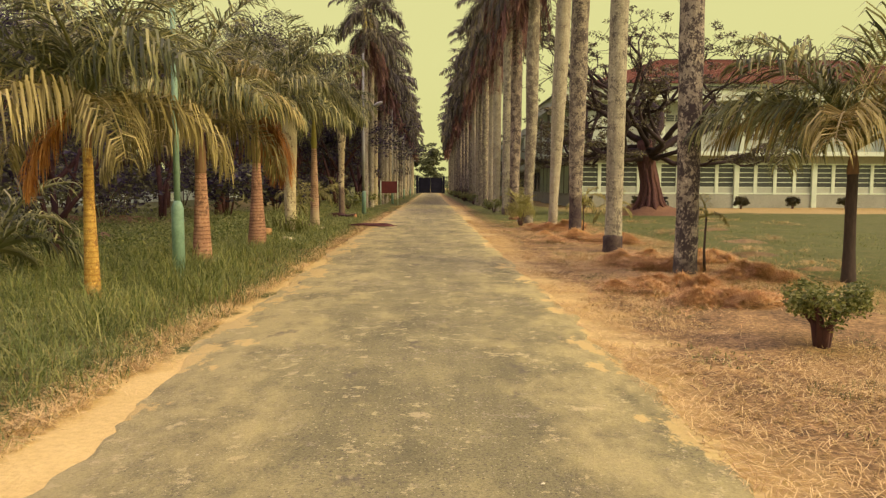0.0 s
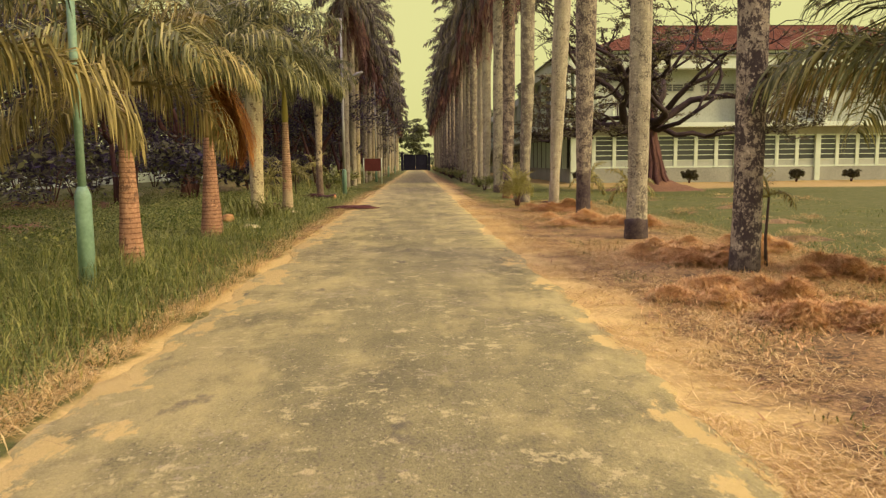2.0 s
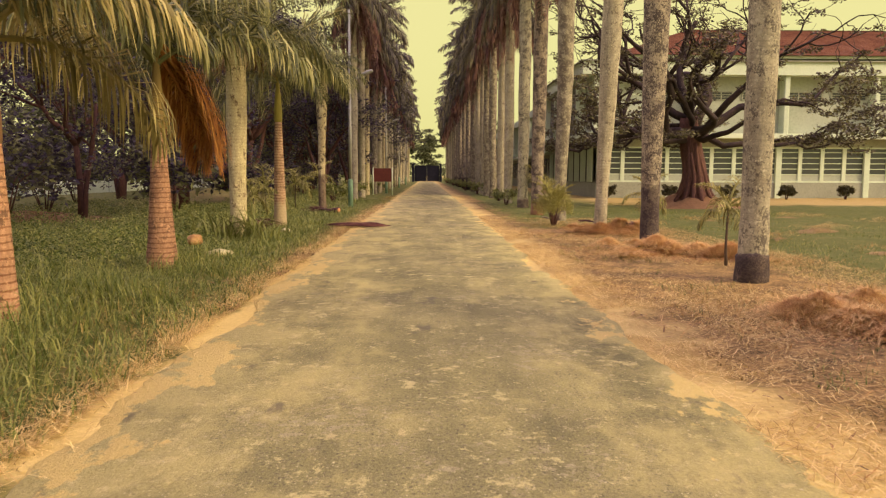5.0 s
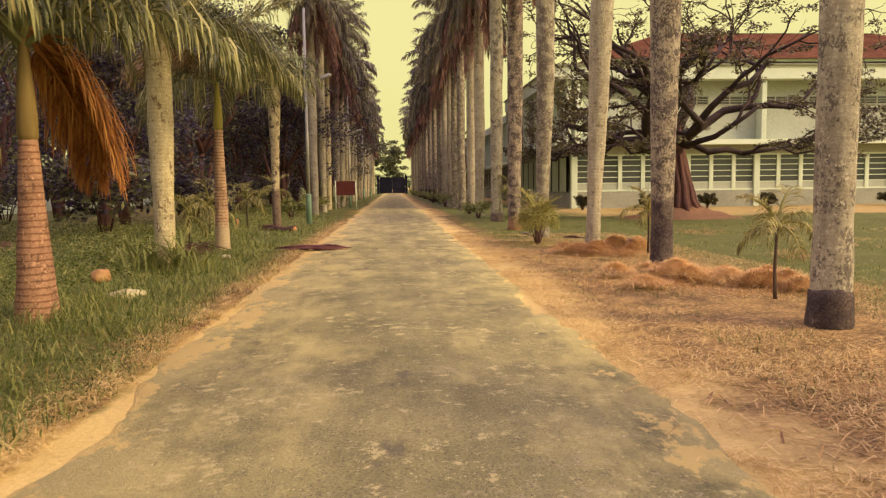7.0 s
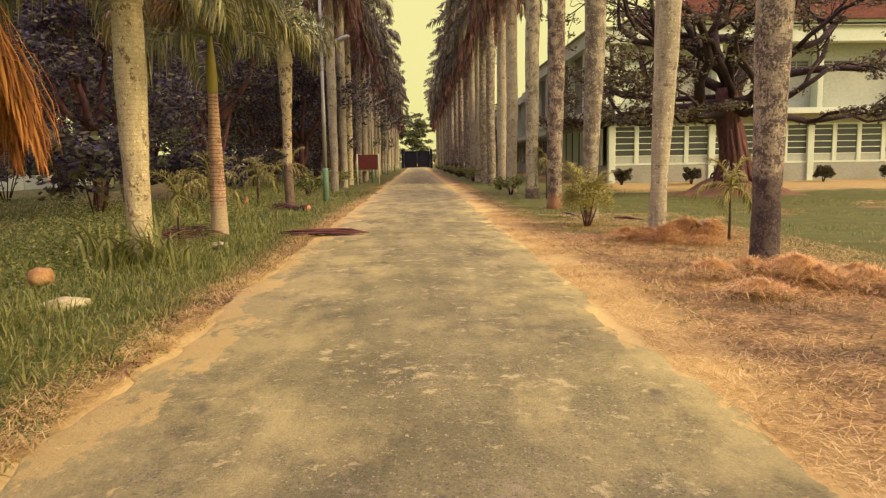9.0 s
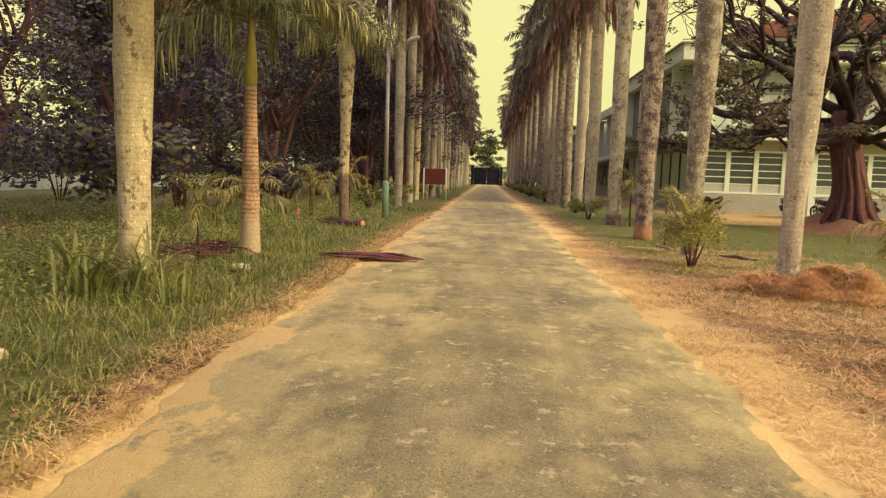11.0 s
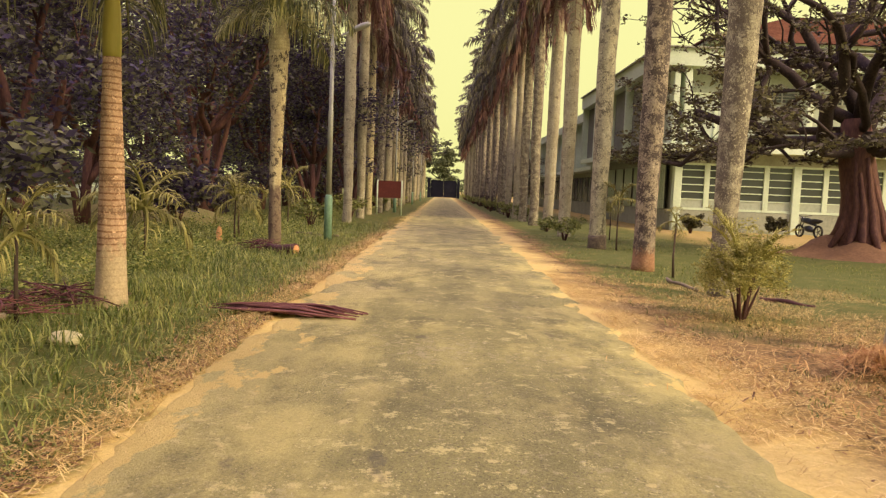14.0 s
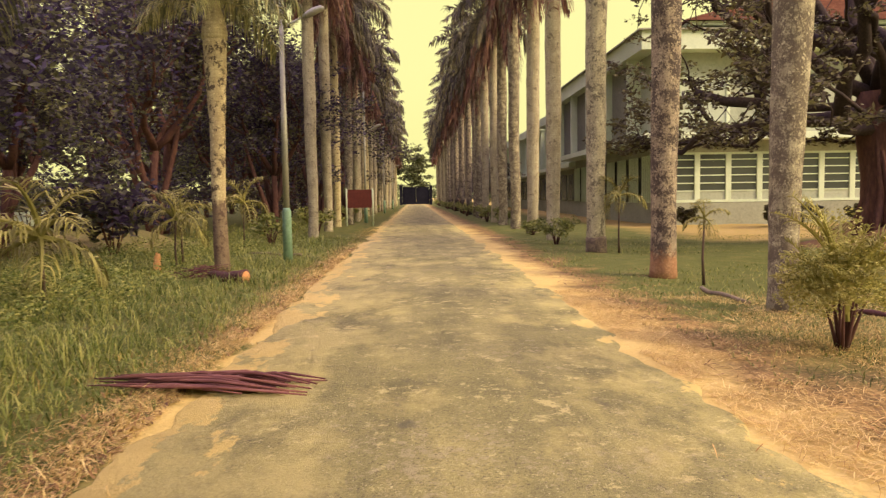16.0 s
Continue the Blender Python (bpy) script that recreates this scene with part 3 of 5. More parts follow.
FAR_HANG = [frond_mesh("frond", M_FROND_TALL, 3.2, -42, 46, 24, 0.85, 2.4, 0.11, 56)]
RUST = [frond_mesh("dead_frond", M_FROND_RUST, 1.9, -38, 48, 90, 0.55, 2.0, 0.02, 57)]
BROWNING = frond_mesh("dead_frond", M_FROND_BROWN, 2.3, 50, 118, 70, 0.62, 1.3, 0.026, 58)
SMALL_G = frond_set("frond", M_FROND, 0.85, 26, 0.26, 0.016, 64, (0.4, 0.7, 1.0, 1.4))
SMALL = frond_set("frond", M_SAPLING, 0.85, 26, 0.26, 0.02, 60, (0.4, 0.7, 1.0, 1.4))


def trunk_geo(height, prof, lean=(0, 0), wob=0.03, seed=0, segs=16, ring=0.0, step=0.11):
    """A palm trunk; prof: (share of height, radius) pairs."""
    g = Geo()
    n = max(4, int(height / step))
    pts, rad = [], []
    ph = [p[0] for p in prof]
    pr = [p[1] for p in prof]
    for i in range(n + 1):
        u = i / n
        z = u * height
        pts.append((lean[0] * u + wob * noise.noise((seed, z * 0.35, 0)), lean[1] * u + wob * noise.noise((seed, z * 0.35, 7)), z - 0.12 if i == 0 else z))
        r = float(np.interp(u, ph, pr))
        r *= 1 + 0.02 * noise.noise((seed + 3, z * 1.2, 1)) + (ring if i % 2 else -ring)
        rad.append(r)
    g.tube(pts, rad, segs)
    for k in range(len(g.v)):
        x, y, z = g.v[k]
        s = 0.012 * noise.noise((x * 6 + seed, y * 6, z * 2.5)) + (0.05 * max(0, 0.3 - z) * noise.noise((x * 9 + seed, y * 9, 0)) if z < 0.3 else 0)
        g.v[k] = (x * (1 + s * 4), y * (1 + s * 4), z)
    return g, pts[-1]


def shaft_geo(length, r0, r1):
    g = Geo()
    us = [0, 0.06, 0.2, 0.4, 0.6, 0.8, 1.0]
    g.tube([(0, 0, u * length) for u in us], [r0 * 0.98, r0 * 1.12, r0 * 1.12, r0 * 0.95 + r1 * 0.05, (r0 + r1) / 2, r1 * 1.1, r1 * 0.7], 14)
    return g


def crown(palm, top, fronds, count, rng, shaft_len, spread=1.0, low=True):
    golden = 2.39996
    for i in range(count):
        u = i / max(count - 1, 1)
        kinds = len(fronds)
        k = min(int(u * kinds), kinds - 1)
        s = rng.uniform(0.85, 1.1) * spread
        m = Matrix.Translation(Vector(top) + Vector((0, 0, shaft_len * (0.98 - 0.25 * u)))) @ Euler((rng.uniform(-0.25, 0.25), rng.uniform(-0.15, 0.15), i * golden + rng.uniform(-0.3, 0.3))).to_matrix().to_4x4() @ Matrix.Diagonal((s, s, s, 1))
        put(fronds[k].name.split(".")[0], fronds[k], palm, m)


def hang(palm, top, meshes, count, rng, drop=0.1, scale=1.0, label=""):
    for i in range(count):
        me = meshes[i % len(meshes)]
        s = rng.uniform(0.85, 1.15) * scale
        m = Matrix.Translation(Vector(top) + Vector((0, 0, -drop * rng.random()))) @ Euler((rng.uniform(-0.2, 0.2), 0, i * 6.283 / count + rng.uniform(-0.35, 0.35))).to_matrix().to_4x4() @ Matrix.Diagonal((s, s, s, 1))
        put(me.name.split(".")[0], me, palm, m, label)


# royal palms along the house side: place, trunk material, foot radius, label
RIGHT = [(4.4, 12.7, M_LICHEN, 0.185, "tall palm with dark lichen-blotched grey trunk", 0.21, 0.0), (4.22, 17.1, M_BANDFOOT, 0.19, "tall palm with pale grey trunk and dark foot", 0.21, 0.1),
         (4.32, 22.2, M_DARKFOOT, 0.18, "tall palm with dark burnt-looking trunk foot", 0.26, 0.05), (4.42, 26.95, M_SMOOTH, 0.16, "tall palm with smooth pale leaning trunk", 0.265, 0.5),
         (4.1, 31.2, M_SPECKLED, 0.18, "tall palm with grey speckled trunk behind a shrub", 0.262, 0.2), (3.94, 35.3, M_REDFOOT, 0.22, "tall palm with blotched trunk and reddish foot", 0.265, 0.1),
         (4.17, 41.2, M_BANDFOOT, 0.23, "tall palm with grey trunk and dark foot", 0.27, 0.0), (4.1, 46.8, M_SMOOTH, 0.22, "tall palm with pale smooth trunk", 0.26, 0.0), (4.15, 51.6, M_SMOOTH, 0.22, "tall palm with pale smooth trunk", 0.26, 0.1), (4.1, 56.2, M_SPECKLED, 0.22, "tall palm with grey blotched trunk", 0.26, -0.1)]
rng_p = random.Random(4)
for k in range(26):
    RIGHT.append((4.1 + rng_p.uniform(-0.15, 0.15), 60.8 + 4.6 * k + rng_p.uniform(-0.4, 0.4), rng_p.choice((M_SMOOTH, M_SPECKLED, M_DARKFOOT)), 0.22, "tall palm with grey trunk in an avenue row", 0.26, 0.0))
FAR_TRUNKS = {}


def tall_palm(x, y, mat, r, label, height, seed, group, wide=0.26, tip=0.0):
    rng = random.Random(seed)
    palm = thing("palm_tree", pose(x, y, 0), label, "palm tree", group)
    far = y > 75
    lean = (0, 0) if far else (tip, rng.uniform(-0.1, 0.1))
    key = (mat.name, seed % 4)
    if far and key in FAR_TRUNKS:
        me, top = FAR_TRUNKS[key]
    else:
        g, top = trunk_geo(height, [(0, r * 1.16), (0.025, r * 1.06), (0.08, r), (0.2, r * 0.55 + wide * 0.45), (0.4, wide), (0.6, wide), (0.85, wide * 0.78), (1, wide * 0.62)], lean, 0.05, seed, 10 if far else 18, 0.0, 0.5 if far else 0.11)
        me = g.mesh("trunk", mat)
        if far:
            FAR_TRUNKS[key] = (me, top)
    put("trunk", me, palm)
    if mat is M_BANDFOOT:
        g = Geo()
        g.tube([(0, 0, -0.1), (0, 0, 0.1), (0, 0, 0.26), (0, 0, 0.38), (0, 0, 0.42)], [r * 1.28, r * 1.2, r * 1.14, r * 1.17, r * 1.0], 20)
        for q in range(len(g.v)):
            a, c, z = g.v[q]
            w = 1 + 0.12 * noise.noise((a * 9 + seed, c * 9, z * 6))
            g.v[q] = (a * w, c * w, z + (0.05 * noise.noise((a * 11, c * 11, seed)) if z > 0.3 else 0))
        part("root_collar", g, M_FOOT, palm, "dark rough raised root collar")
    part("crownshaft", shaft_geo(1.5, wide * 0.6, wide * 0.38), M_SHAFT, palm, "smooth green crownshaft", at=Matrix.Translation(Vector(top) - Vector((0, 0, 0.03))))
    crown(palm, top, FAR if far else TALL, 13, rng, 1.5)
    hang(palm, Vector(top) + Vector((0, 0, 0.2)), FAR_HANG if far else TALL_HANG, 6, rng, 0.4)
    hang(palm, Vector(top) + Vector((0, 0, 0.0)), FAR_DEAD if far else TALL_DEAD, 6 if far else 7, rng, 0.5, 1.1, "dry brown hanging frond")


for i, (x, y, mat, r, label, wide, tip) in enumerate(RIGHT):
    tall_palm(x, y, mat, r, label, 12.6 + 0.9 * math.sin(i * 2.3), 100 + i, "palms along the road", wide, tip)
for k in range(27):
    yy = 51.6 + 4.7 * k + (rng_p.uniform(-0.5, 0.5) if k > 2 else 0)
    tall_palm(-4.5 + rng_p.uniform(-0.15, 0.15), yy, rng_p.choice((M_SMOOTH, M_SPECKLED, M_PALE)), 0.19, "tall palm with grey trunk beside the verge", 12.3 + 1.0 * math.sin(k * 1.7), 200 + k, "palms along the road", 0.24)


def young_palm(x, y, mat, prof, trunk_h, shaft_h, fronds, count, seed, label, shaft_mat=M_SHAFT, spread=1.0, rust=0, lean=(0, 0), ring=0.012, yaw=0):
    rng = random.Random(seed)
    palm = thing("palm_tree", pose(x, y, 0, 0, 0, yaw), label, "palm tree", "palms along the road")
    g, top = trunk_geo(trunk_h, prof, lean, 0.03, seed, 18, ring, 0.055)
    part("trunk", g, mat, palm)
    r = prof[-1][1]
    part("crownshaft", shaft_geo(shaft_h, r * 0.98, r * 0.4), shaft_mat, palm, "", at=Matrix.Translation(Vector(top) - Vector((0, 0, 0.03))))
    crown(palm, top, fronds, count, rng, shaft_h, spread)
    if rust:
        hang(palm, Vector(top) + Vector((0, 0, shaft_h * 0.6)), RUST, rust, rng, 0.2, 1.0, "rust-brown dead frond")
    return palm


L1 = young_palm(-4.4, 9.6, YELLOW_TRUNK, [(0, 0.11), (0.2, 0.095), (0.6, 0.07), (1, 0.055)], 2.0, 0.7, [YOUNG[0], YOUNG[1], YOUNG[1], YOUNG[2], YOUNG_Y[3]], 16, 1, "young palm with slender yellow trunk in tall grass", M_SHAFT_DRY, 1.0, 0, yaw=40)
young_palm(-4.4, 14.2, M_RINGED_RED, [(0, 0.2), (0.3, 0.16), (1, 0.1)], 1.75, 1.3, [YOUNG[0], YOUNG_Y[1], YOUNG[2], YOUNG_Y[2], YOUNG_Y[3]], 18, 2, "young palm with ringed brown trunk and drooping fronds", M_SHAFT_DRY, 1.0, 0, yaw=10)
L3 = young_palm(-4.35, 18.5, M_RINGED_RED, [(0, 0.24), (0.15, 0.22), (0.45, 0.165), (0.8, 0.125), (1, 0.1)], 2.1, 1.35, YOUNG[:3], 12, 3, "young palm with brown ringed trunk and arching fronds", M_SHAFT_OLIVE, 1.05, 0, yaw=80)
young_palm(-4.6, 24.2, M_PALE, [(0, 0.19), (0.3, 0.19), (0.7, 0.235), (1, 0.22)], 3.9, 0.9, YOUNG, 18, 4, "palm with thick pale cream trunk beside lily clump", M_PALE, 1.15, 0, ring=0.002, yaw=0)
L5 = young_palm(-4.45, 28.2, M_RINGED, [(0, 0.2), (0.12, 0.175), (0.5, 0.145), (1, 0.1)], 2.95, 1.5, YOUNG, 15, 5, "palm with brown ringed trunk and green crownshaft", M_SHAFT, 1.1, 0, yaw=120)
young_palm(-4.5, 37.2, M_PALE_SPOT, [(0, 0.16), (0.3, 0.14), (0.65, 0.155), (0.88, 0.22), (1, 0.23)], 4.7, 1.0, YOUNG, 15, 6, "palm with pale trunk swollen below its crown", M_PALE, 0.92, 0, ring=0.002, yaw=200)
for turn, z, size in ((62, 3.55, 1.2), (74, 3.45, 1.1), (50, 3.4, 1.0), (68, 3.3, 1.05)):
    put("dead_frond", RUST[0], L3, pose(0, 0, z, 0, 0, turn - 80) @ Matrix.Diagonal((size, size, size, 1)), "rust-orange dead frond")
put("dead_frond", RUST[0], L1, pose(0, 0, 2.6, 0, 0, 190 - 40) @ Matrix.Diagonal((0.75, 0.75, 0.75, 1)), "rust-brown dead frond")
for turn, z, size in ((178, 4.25, 1.12), (190, 4.1, 1.0)):
    put("dead_frond", BROWNING, L5, pose(0, 0, z, 0, 0, turn - 120) @ Matrix.Diagonal((size, size, size, 1)), "browning frond with orange leaflet tips")
# palm on the lawn side with a dark thin trunk and spreading fronds
young_palm(6.65, 11.6, M_BARK, [(0, 0.12), (0.3, 0.09), (1, 0.08)], 1.75, 0.5, [YOUNG[0], YOUNG[1], YOUNG_Y[1], YOUNG[2], YOUNG_Y[2]], 14, 7, "young palm with dark slender trunk on the lawn edge", M_SHAFT_DRY, 1.22, 0, ring=0.004, yaw=150)


def sapling(x, y, h, seed, label, count=8, spread=1.0):
    rng = random.Random(seed)
    p = thing("palm_sapling", pose(x, y, 0, 0, 0, rng.uniform(0, 360)), label, "young palm", "palm saplings by the road")
    g = Geo()
    g.tube([(0, 0, -0.05), (0.01, 0.02, h * 0.4), (0.0, 0.0, h)], [0.03, 0.022, 0.017], 8)
    part("trunk", g, M_BARK, p)
    crown(p, (0, 0, h - 0.1), SMALL_G if x < 0 and y < 20 else SMALL, count, rng, 0.15, spread)
    return p


sapling(4.6, 18.9, 0.95, 1, "thin palm sapling with yellowing drooping fronds", 9, 0.8)
sapling(5.25, 25.5, 0.95, 2, "thin palm sapling with green drooping fronds", 9, 0.85)
sapling(4.9, 13.1, 1.0, 3, "thin bare-stemmed palm sapling beside a trunk", 4, 0.7)
sapling(4.3, 34.3, 1.05, 4, "dark palm sapling with drooping head", 6, 0.6)
sapling(5.6, 45.9, 1.1, 5, "thin palm sapling on the lawn", 6, 0.8)
sapling(-5.82, 32.6, 1.0, 6, "palm sapling with arching yellow fronds in grass", 9, 1.35)
sapling(-5.8, 38.4, 1.1, 7, "palm sapling with yellow-green fronds in grass", 8, 1.15)
sapling(-5.6, 44.0, 1.4, 10, "palm sapling with yellow-green fronds under trees", 8, 1.2)
sapling(4.66, 40.8, 1.45, 11, "dark thin palm sapling beside a palm trunk", 7, 0.9)
sapling(-4.9, 27.0, 0.9, 8, "palm sapling growing in the weeds", 6, 0.9)
sapling(-6.0, 39.5, 1.2, 9, "palm sapling with arching fronds under trees", 7, 1.0)


# ---- broadleaf trees ----
def branch_paths(rng, start, direction, length, radius, depth, out, tips, curl=0.35, rise=0.12, floor=-9.0):
    pts, rad = [Vector(start)], [radius]
    d = Vector(direction).normalized()
    n = 6
    for i in range(n):
        d = (d + Vector((rng.uniform(-curl, curl), rng.uniform(-curl, curl), rng.uniform(-curl, curl) + rise))).normalized()
        if pts[-1].z < floor:
            d.z = max(d.z, 0.12)
            d.normalize()
        pts.append(pts[-1] + d * length / n)
        rad.append(radius * (1 - 0.55 * (i + 1) / n))
    out.append((pts, rad))
    if depth == 0:
        tips.append(pts[-1])
        return
    for k in range(rng.choice((2, 3))):
        i = rng.randint(3, n)
        nd = (d + Vector((rng.uniform(-1, 1), rng.uniform(-1, 1), rng.uniform(-0.35, 0.6)))).normalized()
        branch_paths(rng, pts[i], nd, length * rng.uniform(0.6, 0.8), rad[i] * 0.75, depth - 1, out, tips, curl, rise, floor)
    tips.append(pts[-1])
    tips.append(pts[n - 2])


def leaf_cloud(name, mat, centres, per, radius, size, seed, flat=0.6):
    """Many small leaves in clumps around the given centres."""
    rng = np.random.default_rng(seed)
    c = np.array(centres, dtype=float)
    n = len(c) * per
    p = np.repeat(c, per, axis=0)
    d = rng.normal(size=(n, 3))
    d /= np.linalg.norm(d, axis=1, keepdims=True)
    rr = radius * rng.random((n, 1)) ** 0.45
    p = p + d * rr * np.array([1, 1, flat])
    a = rng.normal(size=(n, 3))
    a[:, 2] *= 0.5
    a /= np.linalg.norm(a, axis=1, keepdims=True)
    b = np.cross(a, rng.normal(size=(n, 3)))
    b /= np.linalg.norm(b, axis=1, keepdims=True)
    s = size * rng.uniform(0.6, 1.3, (n, 1))
    v = np.stack([p - a * s, p + b * s * 0.45, p + a * s, p - b * s * 0.45], axis=1)
    q = np.arange(n * 4).reshape(n, 4)
    return numpy_mesh(name, v, q, mat)


def wood_mesh(name, mat, paths, segs=8):
    g = Geo()
    for pts, rad in paths:
        g.tube(pts, rad, segs if rad[0] > 0.06 else 5)
    return g.mesh(name, mat)


def tree_kit(seed, height, spread, mat_leaf, mat_bark, clumps, per, size, low=0.25):
    """A trunk with limbs and a ragged crown; returns the two meshes."""
    rng = random.Random(seed)
    paths, tips = [], []
    base = [Vector((0, 0, -0.2)), Vector((0.1, 0.0, height * 0.15)), Vector((0.05, 0.15, height * 0.3))]
    paths.append((base, [0.22, 0.15, 0.13]))
    for q in range(2):
        a = rng.uniform(0, 6.283)
        paths.append(([Vector((0.1 * math.cos(a), 0.1 * math.sin(a), -0.2)), Vector((0.3 * math.cos(a), 0.3 * math.sin(a), height * 0.12)), Vector((0.9 * math.cos(a), 0.9 * math.sin(a), height * 0.3)), Vector((1.3 * math.cos(a), 1.3 * math.sin(a), height * 0.45))], [0.15, 0.12, 0.1, 0.06]))
    for k in range(5):
        a = k * 1.26 + rng.uniform(-0.4, 0.4)
        branch_paths(rng, base[rng.choice((1, 2, 2))], (math.cos(a), math.sin(a), rng.uniform(0.4, 1.4)), height * 0.36, 0.14, 2, paths, tips, 0.3, 0.15)
    cs = []
    for t in tips:
        cs.append(t)
    while len(cs) < clumps:
        a, u = rng.uniform(0, 6.283), rng.random()
        z = height * (low + (1 - low) * rng.random())
        rad = spread * math.sqrt(max(0.05, 1 - ((z / height - 0.55) / 0.5) ** 2)) * math.sqrt(rng.random())
        cs.append(Vector((rad * math.cos(a), rad * math.sin(a), z)))
    return wood_mesh("trunk", mat_bark, paths), leaf_cloud("crown", mat_leaf, cs, per, spread * 0.26, size, seed, 0.38)


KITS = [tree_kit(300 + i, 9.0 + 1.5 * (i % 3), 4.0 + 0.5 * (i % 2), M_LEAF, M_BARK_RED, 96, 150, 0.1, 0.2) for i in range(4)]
FAR_KITS = [tree_kit(320 + i, 14.0, 5.5, M_LEAF_FAR, M_BARK, 110, 48, 0.36, 0.0) for i in range(2)]


def broadleaf(x, y, kit, scale, rot, label, group="shade trees"):
    t = thing("tree", pose(x, y, 0, 0, 0, rot) @ Matrix.Diagonal((scale, scale, scale, 1)), label, "tree", group)
    put("trunk", kit[0], t)
    put("crown", kit[1], t)


rng_t = random.Random(9)
for k in range(17):
    yy = 16 + 7.0 * k
    broadleaf(-11.0 + rng_t.uniform(-1.5, 1.2), yy + rng_t.uniform(-1.5, 1.5), KITS[k % 4], rng_t.uniform(0.85, 1.0) * (1.25 if yy > 44 else 1 if yy > 30 else 0.78), rng_t.uniform(0, 360), "dark-leaved tree with reddish trunk behind the palms")
for k in range(11):
    yy = 14 + 13.0 * k
    broadleaf(-19 + rng_t.uniform(-2.5, 2), yy + rng_t.uniform(-3, 3), KITS[(k + 1) % 4], rng_t.uniform(1.0, 1.35) * (1 if yy > 45 else 0.7), rng_t.uniform(0, 360), "dark-leaved shade tree deeper in the grounds")
for k in range(9):
    broadleaf(-34 + rng_t.uniform(-4, 4), 24 + 16 * k, FAR_KITS[k % 2], rng_t.uniform(0.9, 1.2) * (1 if k > 2 else 0.7), rng_t.uniform(0, 360), "large dark distant tree at the grounds edge")
for k in range(9):
    broadleaf(-36 + 9 * k + rng_t.uniform(-2, 2), 202 + rng_t.uniform(-6, 10), FAR_KITS[k % 2], rng_t.uniform(0.9, 1.15), rng_t.uniform(0, 360), "large distant tree beyond the gate")
for k in range(6):
    broadleaf(7.6 + rng_t.uniform(-0.3, 0.5), 96 + 16 * k, KITS[k % 4], 0.6, rng_t.uniform(0, 360), "tree between the avenue and the building")
for k, (x, y, size) in enumerate(((-7.2, 57.0, 1.0), (-6.8, 70.0, 1.15), (-6.6, 84.0, 1.25), (-6.6, 100.0, 1.3))):
    broadleaf(x, y, KITS[k], size, 70 * k, "dark-leaved tree crowding the palm row")


def lawn_tree():
    """The old spreading tree on the lawn with dark twisting limbs."""
    rng = random.Random(77)
    t = thing("spreading_tree", pose(12.5, 42.1, 0.25), "old spreading tree with dark twisting limbs and red-brown trunk", "tree")
    paths, tips = [], []
    trunk = [Vector((0, 0, -0.3)), Vector((0.02, 0, 0.5)), Vector((-0.05, 0.1, 1.7)), Vector((-0.3, 0.1, 2.9)), Vector((-0.45, 0.0, 4.0))]
    g = Geo()
    g.tube(trunk, [0.95, 0.66, 0.55, 0.5, 0.4], 14)
    for k in range(13):
        a = k * 0.483 + rng.uniform(-0.15, 0.15)
        c, q = math.cos(a), math.sin(a)
        g.tube([(c * 0.4 - 0.2, q * 0.4, rng.uniform(2.0, 3.0)), (c * 0.5, q * 0.5, 1.2), (c * 0.68, q * 0.68, 0.5), (c * 1.15, q * 1.15, -0.2)], [0.06, 0.1, 0.12, 0.07], 7)
    part("trunk", g, M_BARK_RED, t, "red-brown fluted trunk")
    limbs = [((-1, -0.5, 0.0), 3.0, 5.6, 0.27), ((-1, 0.2, 0.3), 3.3, 5.4, 0.25), ((-0.6, -0.8, 0.6), 3.9, 4.6, 0.22), ((0.75, -0.35, 1.0), 3.0, 6.4, 0.3), ((1, 0.2, 0.3), 3.2, 5.6, 0.24), ((0.1, 0.8, 0.9), 4.0, 5.0, 0.22), ((0.3, -1, 0.15), 3.4, 5.0, 0.22),
             ((-0.2, 0.2, 1.4), 4.0, 4.5, 0.24), ((0.8, -0.5, 0.02), 2.9, 5.5, 0.2), ((-0.9, 0.5, 0.8), 3.8, 5.2, 0.22), ((-0.8, -0.4, 1.0), 4.0, 5.0, 0.22),
             ((-1, -0.8, -0.05), 2.9, 4.5, 0.16), ((0.5, -1, 0.0), 3.1, 4.5, 0.16), ((1, -0.6, 0.1), 3.3, 5.0, 0.17), ((-0.5, -1, 0.15), 3.5, 4.5, 0.16), ((0.2, -0.9, 0.5), 3.8, 4.2, 0.15), ((-0.9, -0.2, 0.4), 3.6, 4.4, 0.15)]
    for d, z, ln, r in limbs:
        s = Vector((-0.3, 0.05, z))
        branch_paths(rng, s, d, ln, r, 3, paths, tips, 0.5, 0.06, 2.7)
    put("branchwork", wood_mesh("branchwork", M_LIMB, paths, 9), t, None, "dark crooked limbs")
    tufts = [p for pts, rad in paths if rad[0] < 0.13 for p in pts[2:] if rng.random() < 0.5]
    tufts = [p for p in tips + tufts if p.z < 6.5 or rng.random() < 0.3]
    put("crown", leaf_cloud("crown", M_LAWN_LEAF, tufts, 36, 0.4, 0.08, 5, 0.42), t)


lawn_tree()


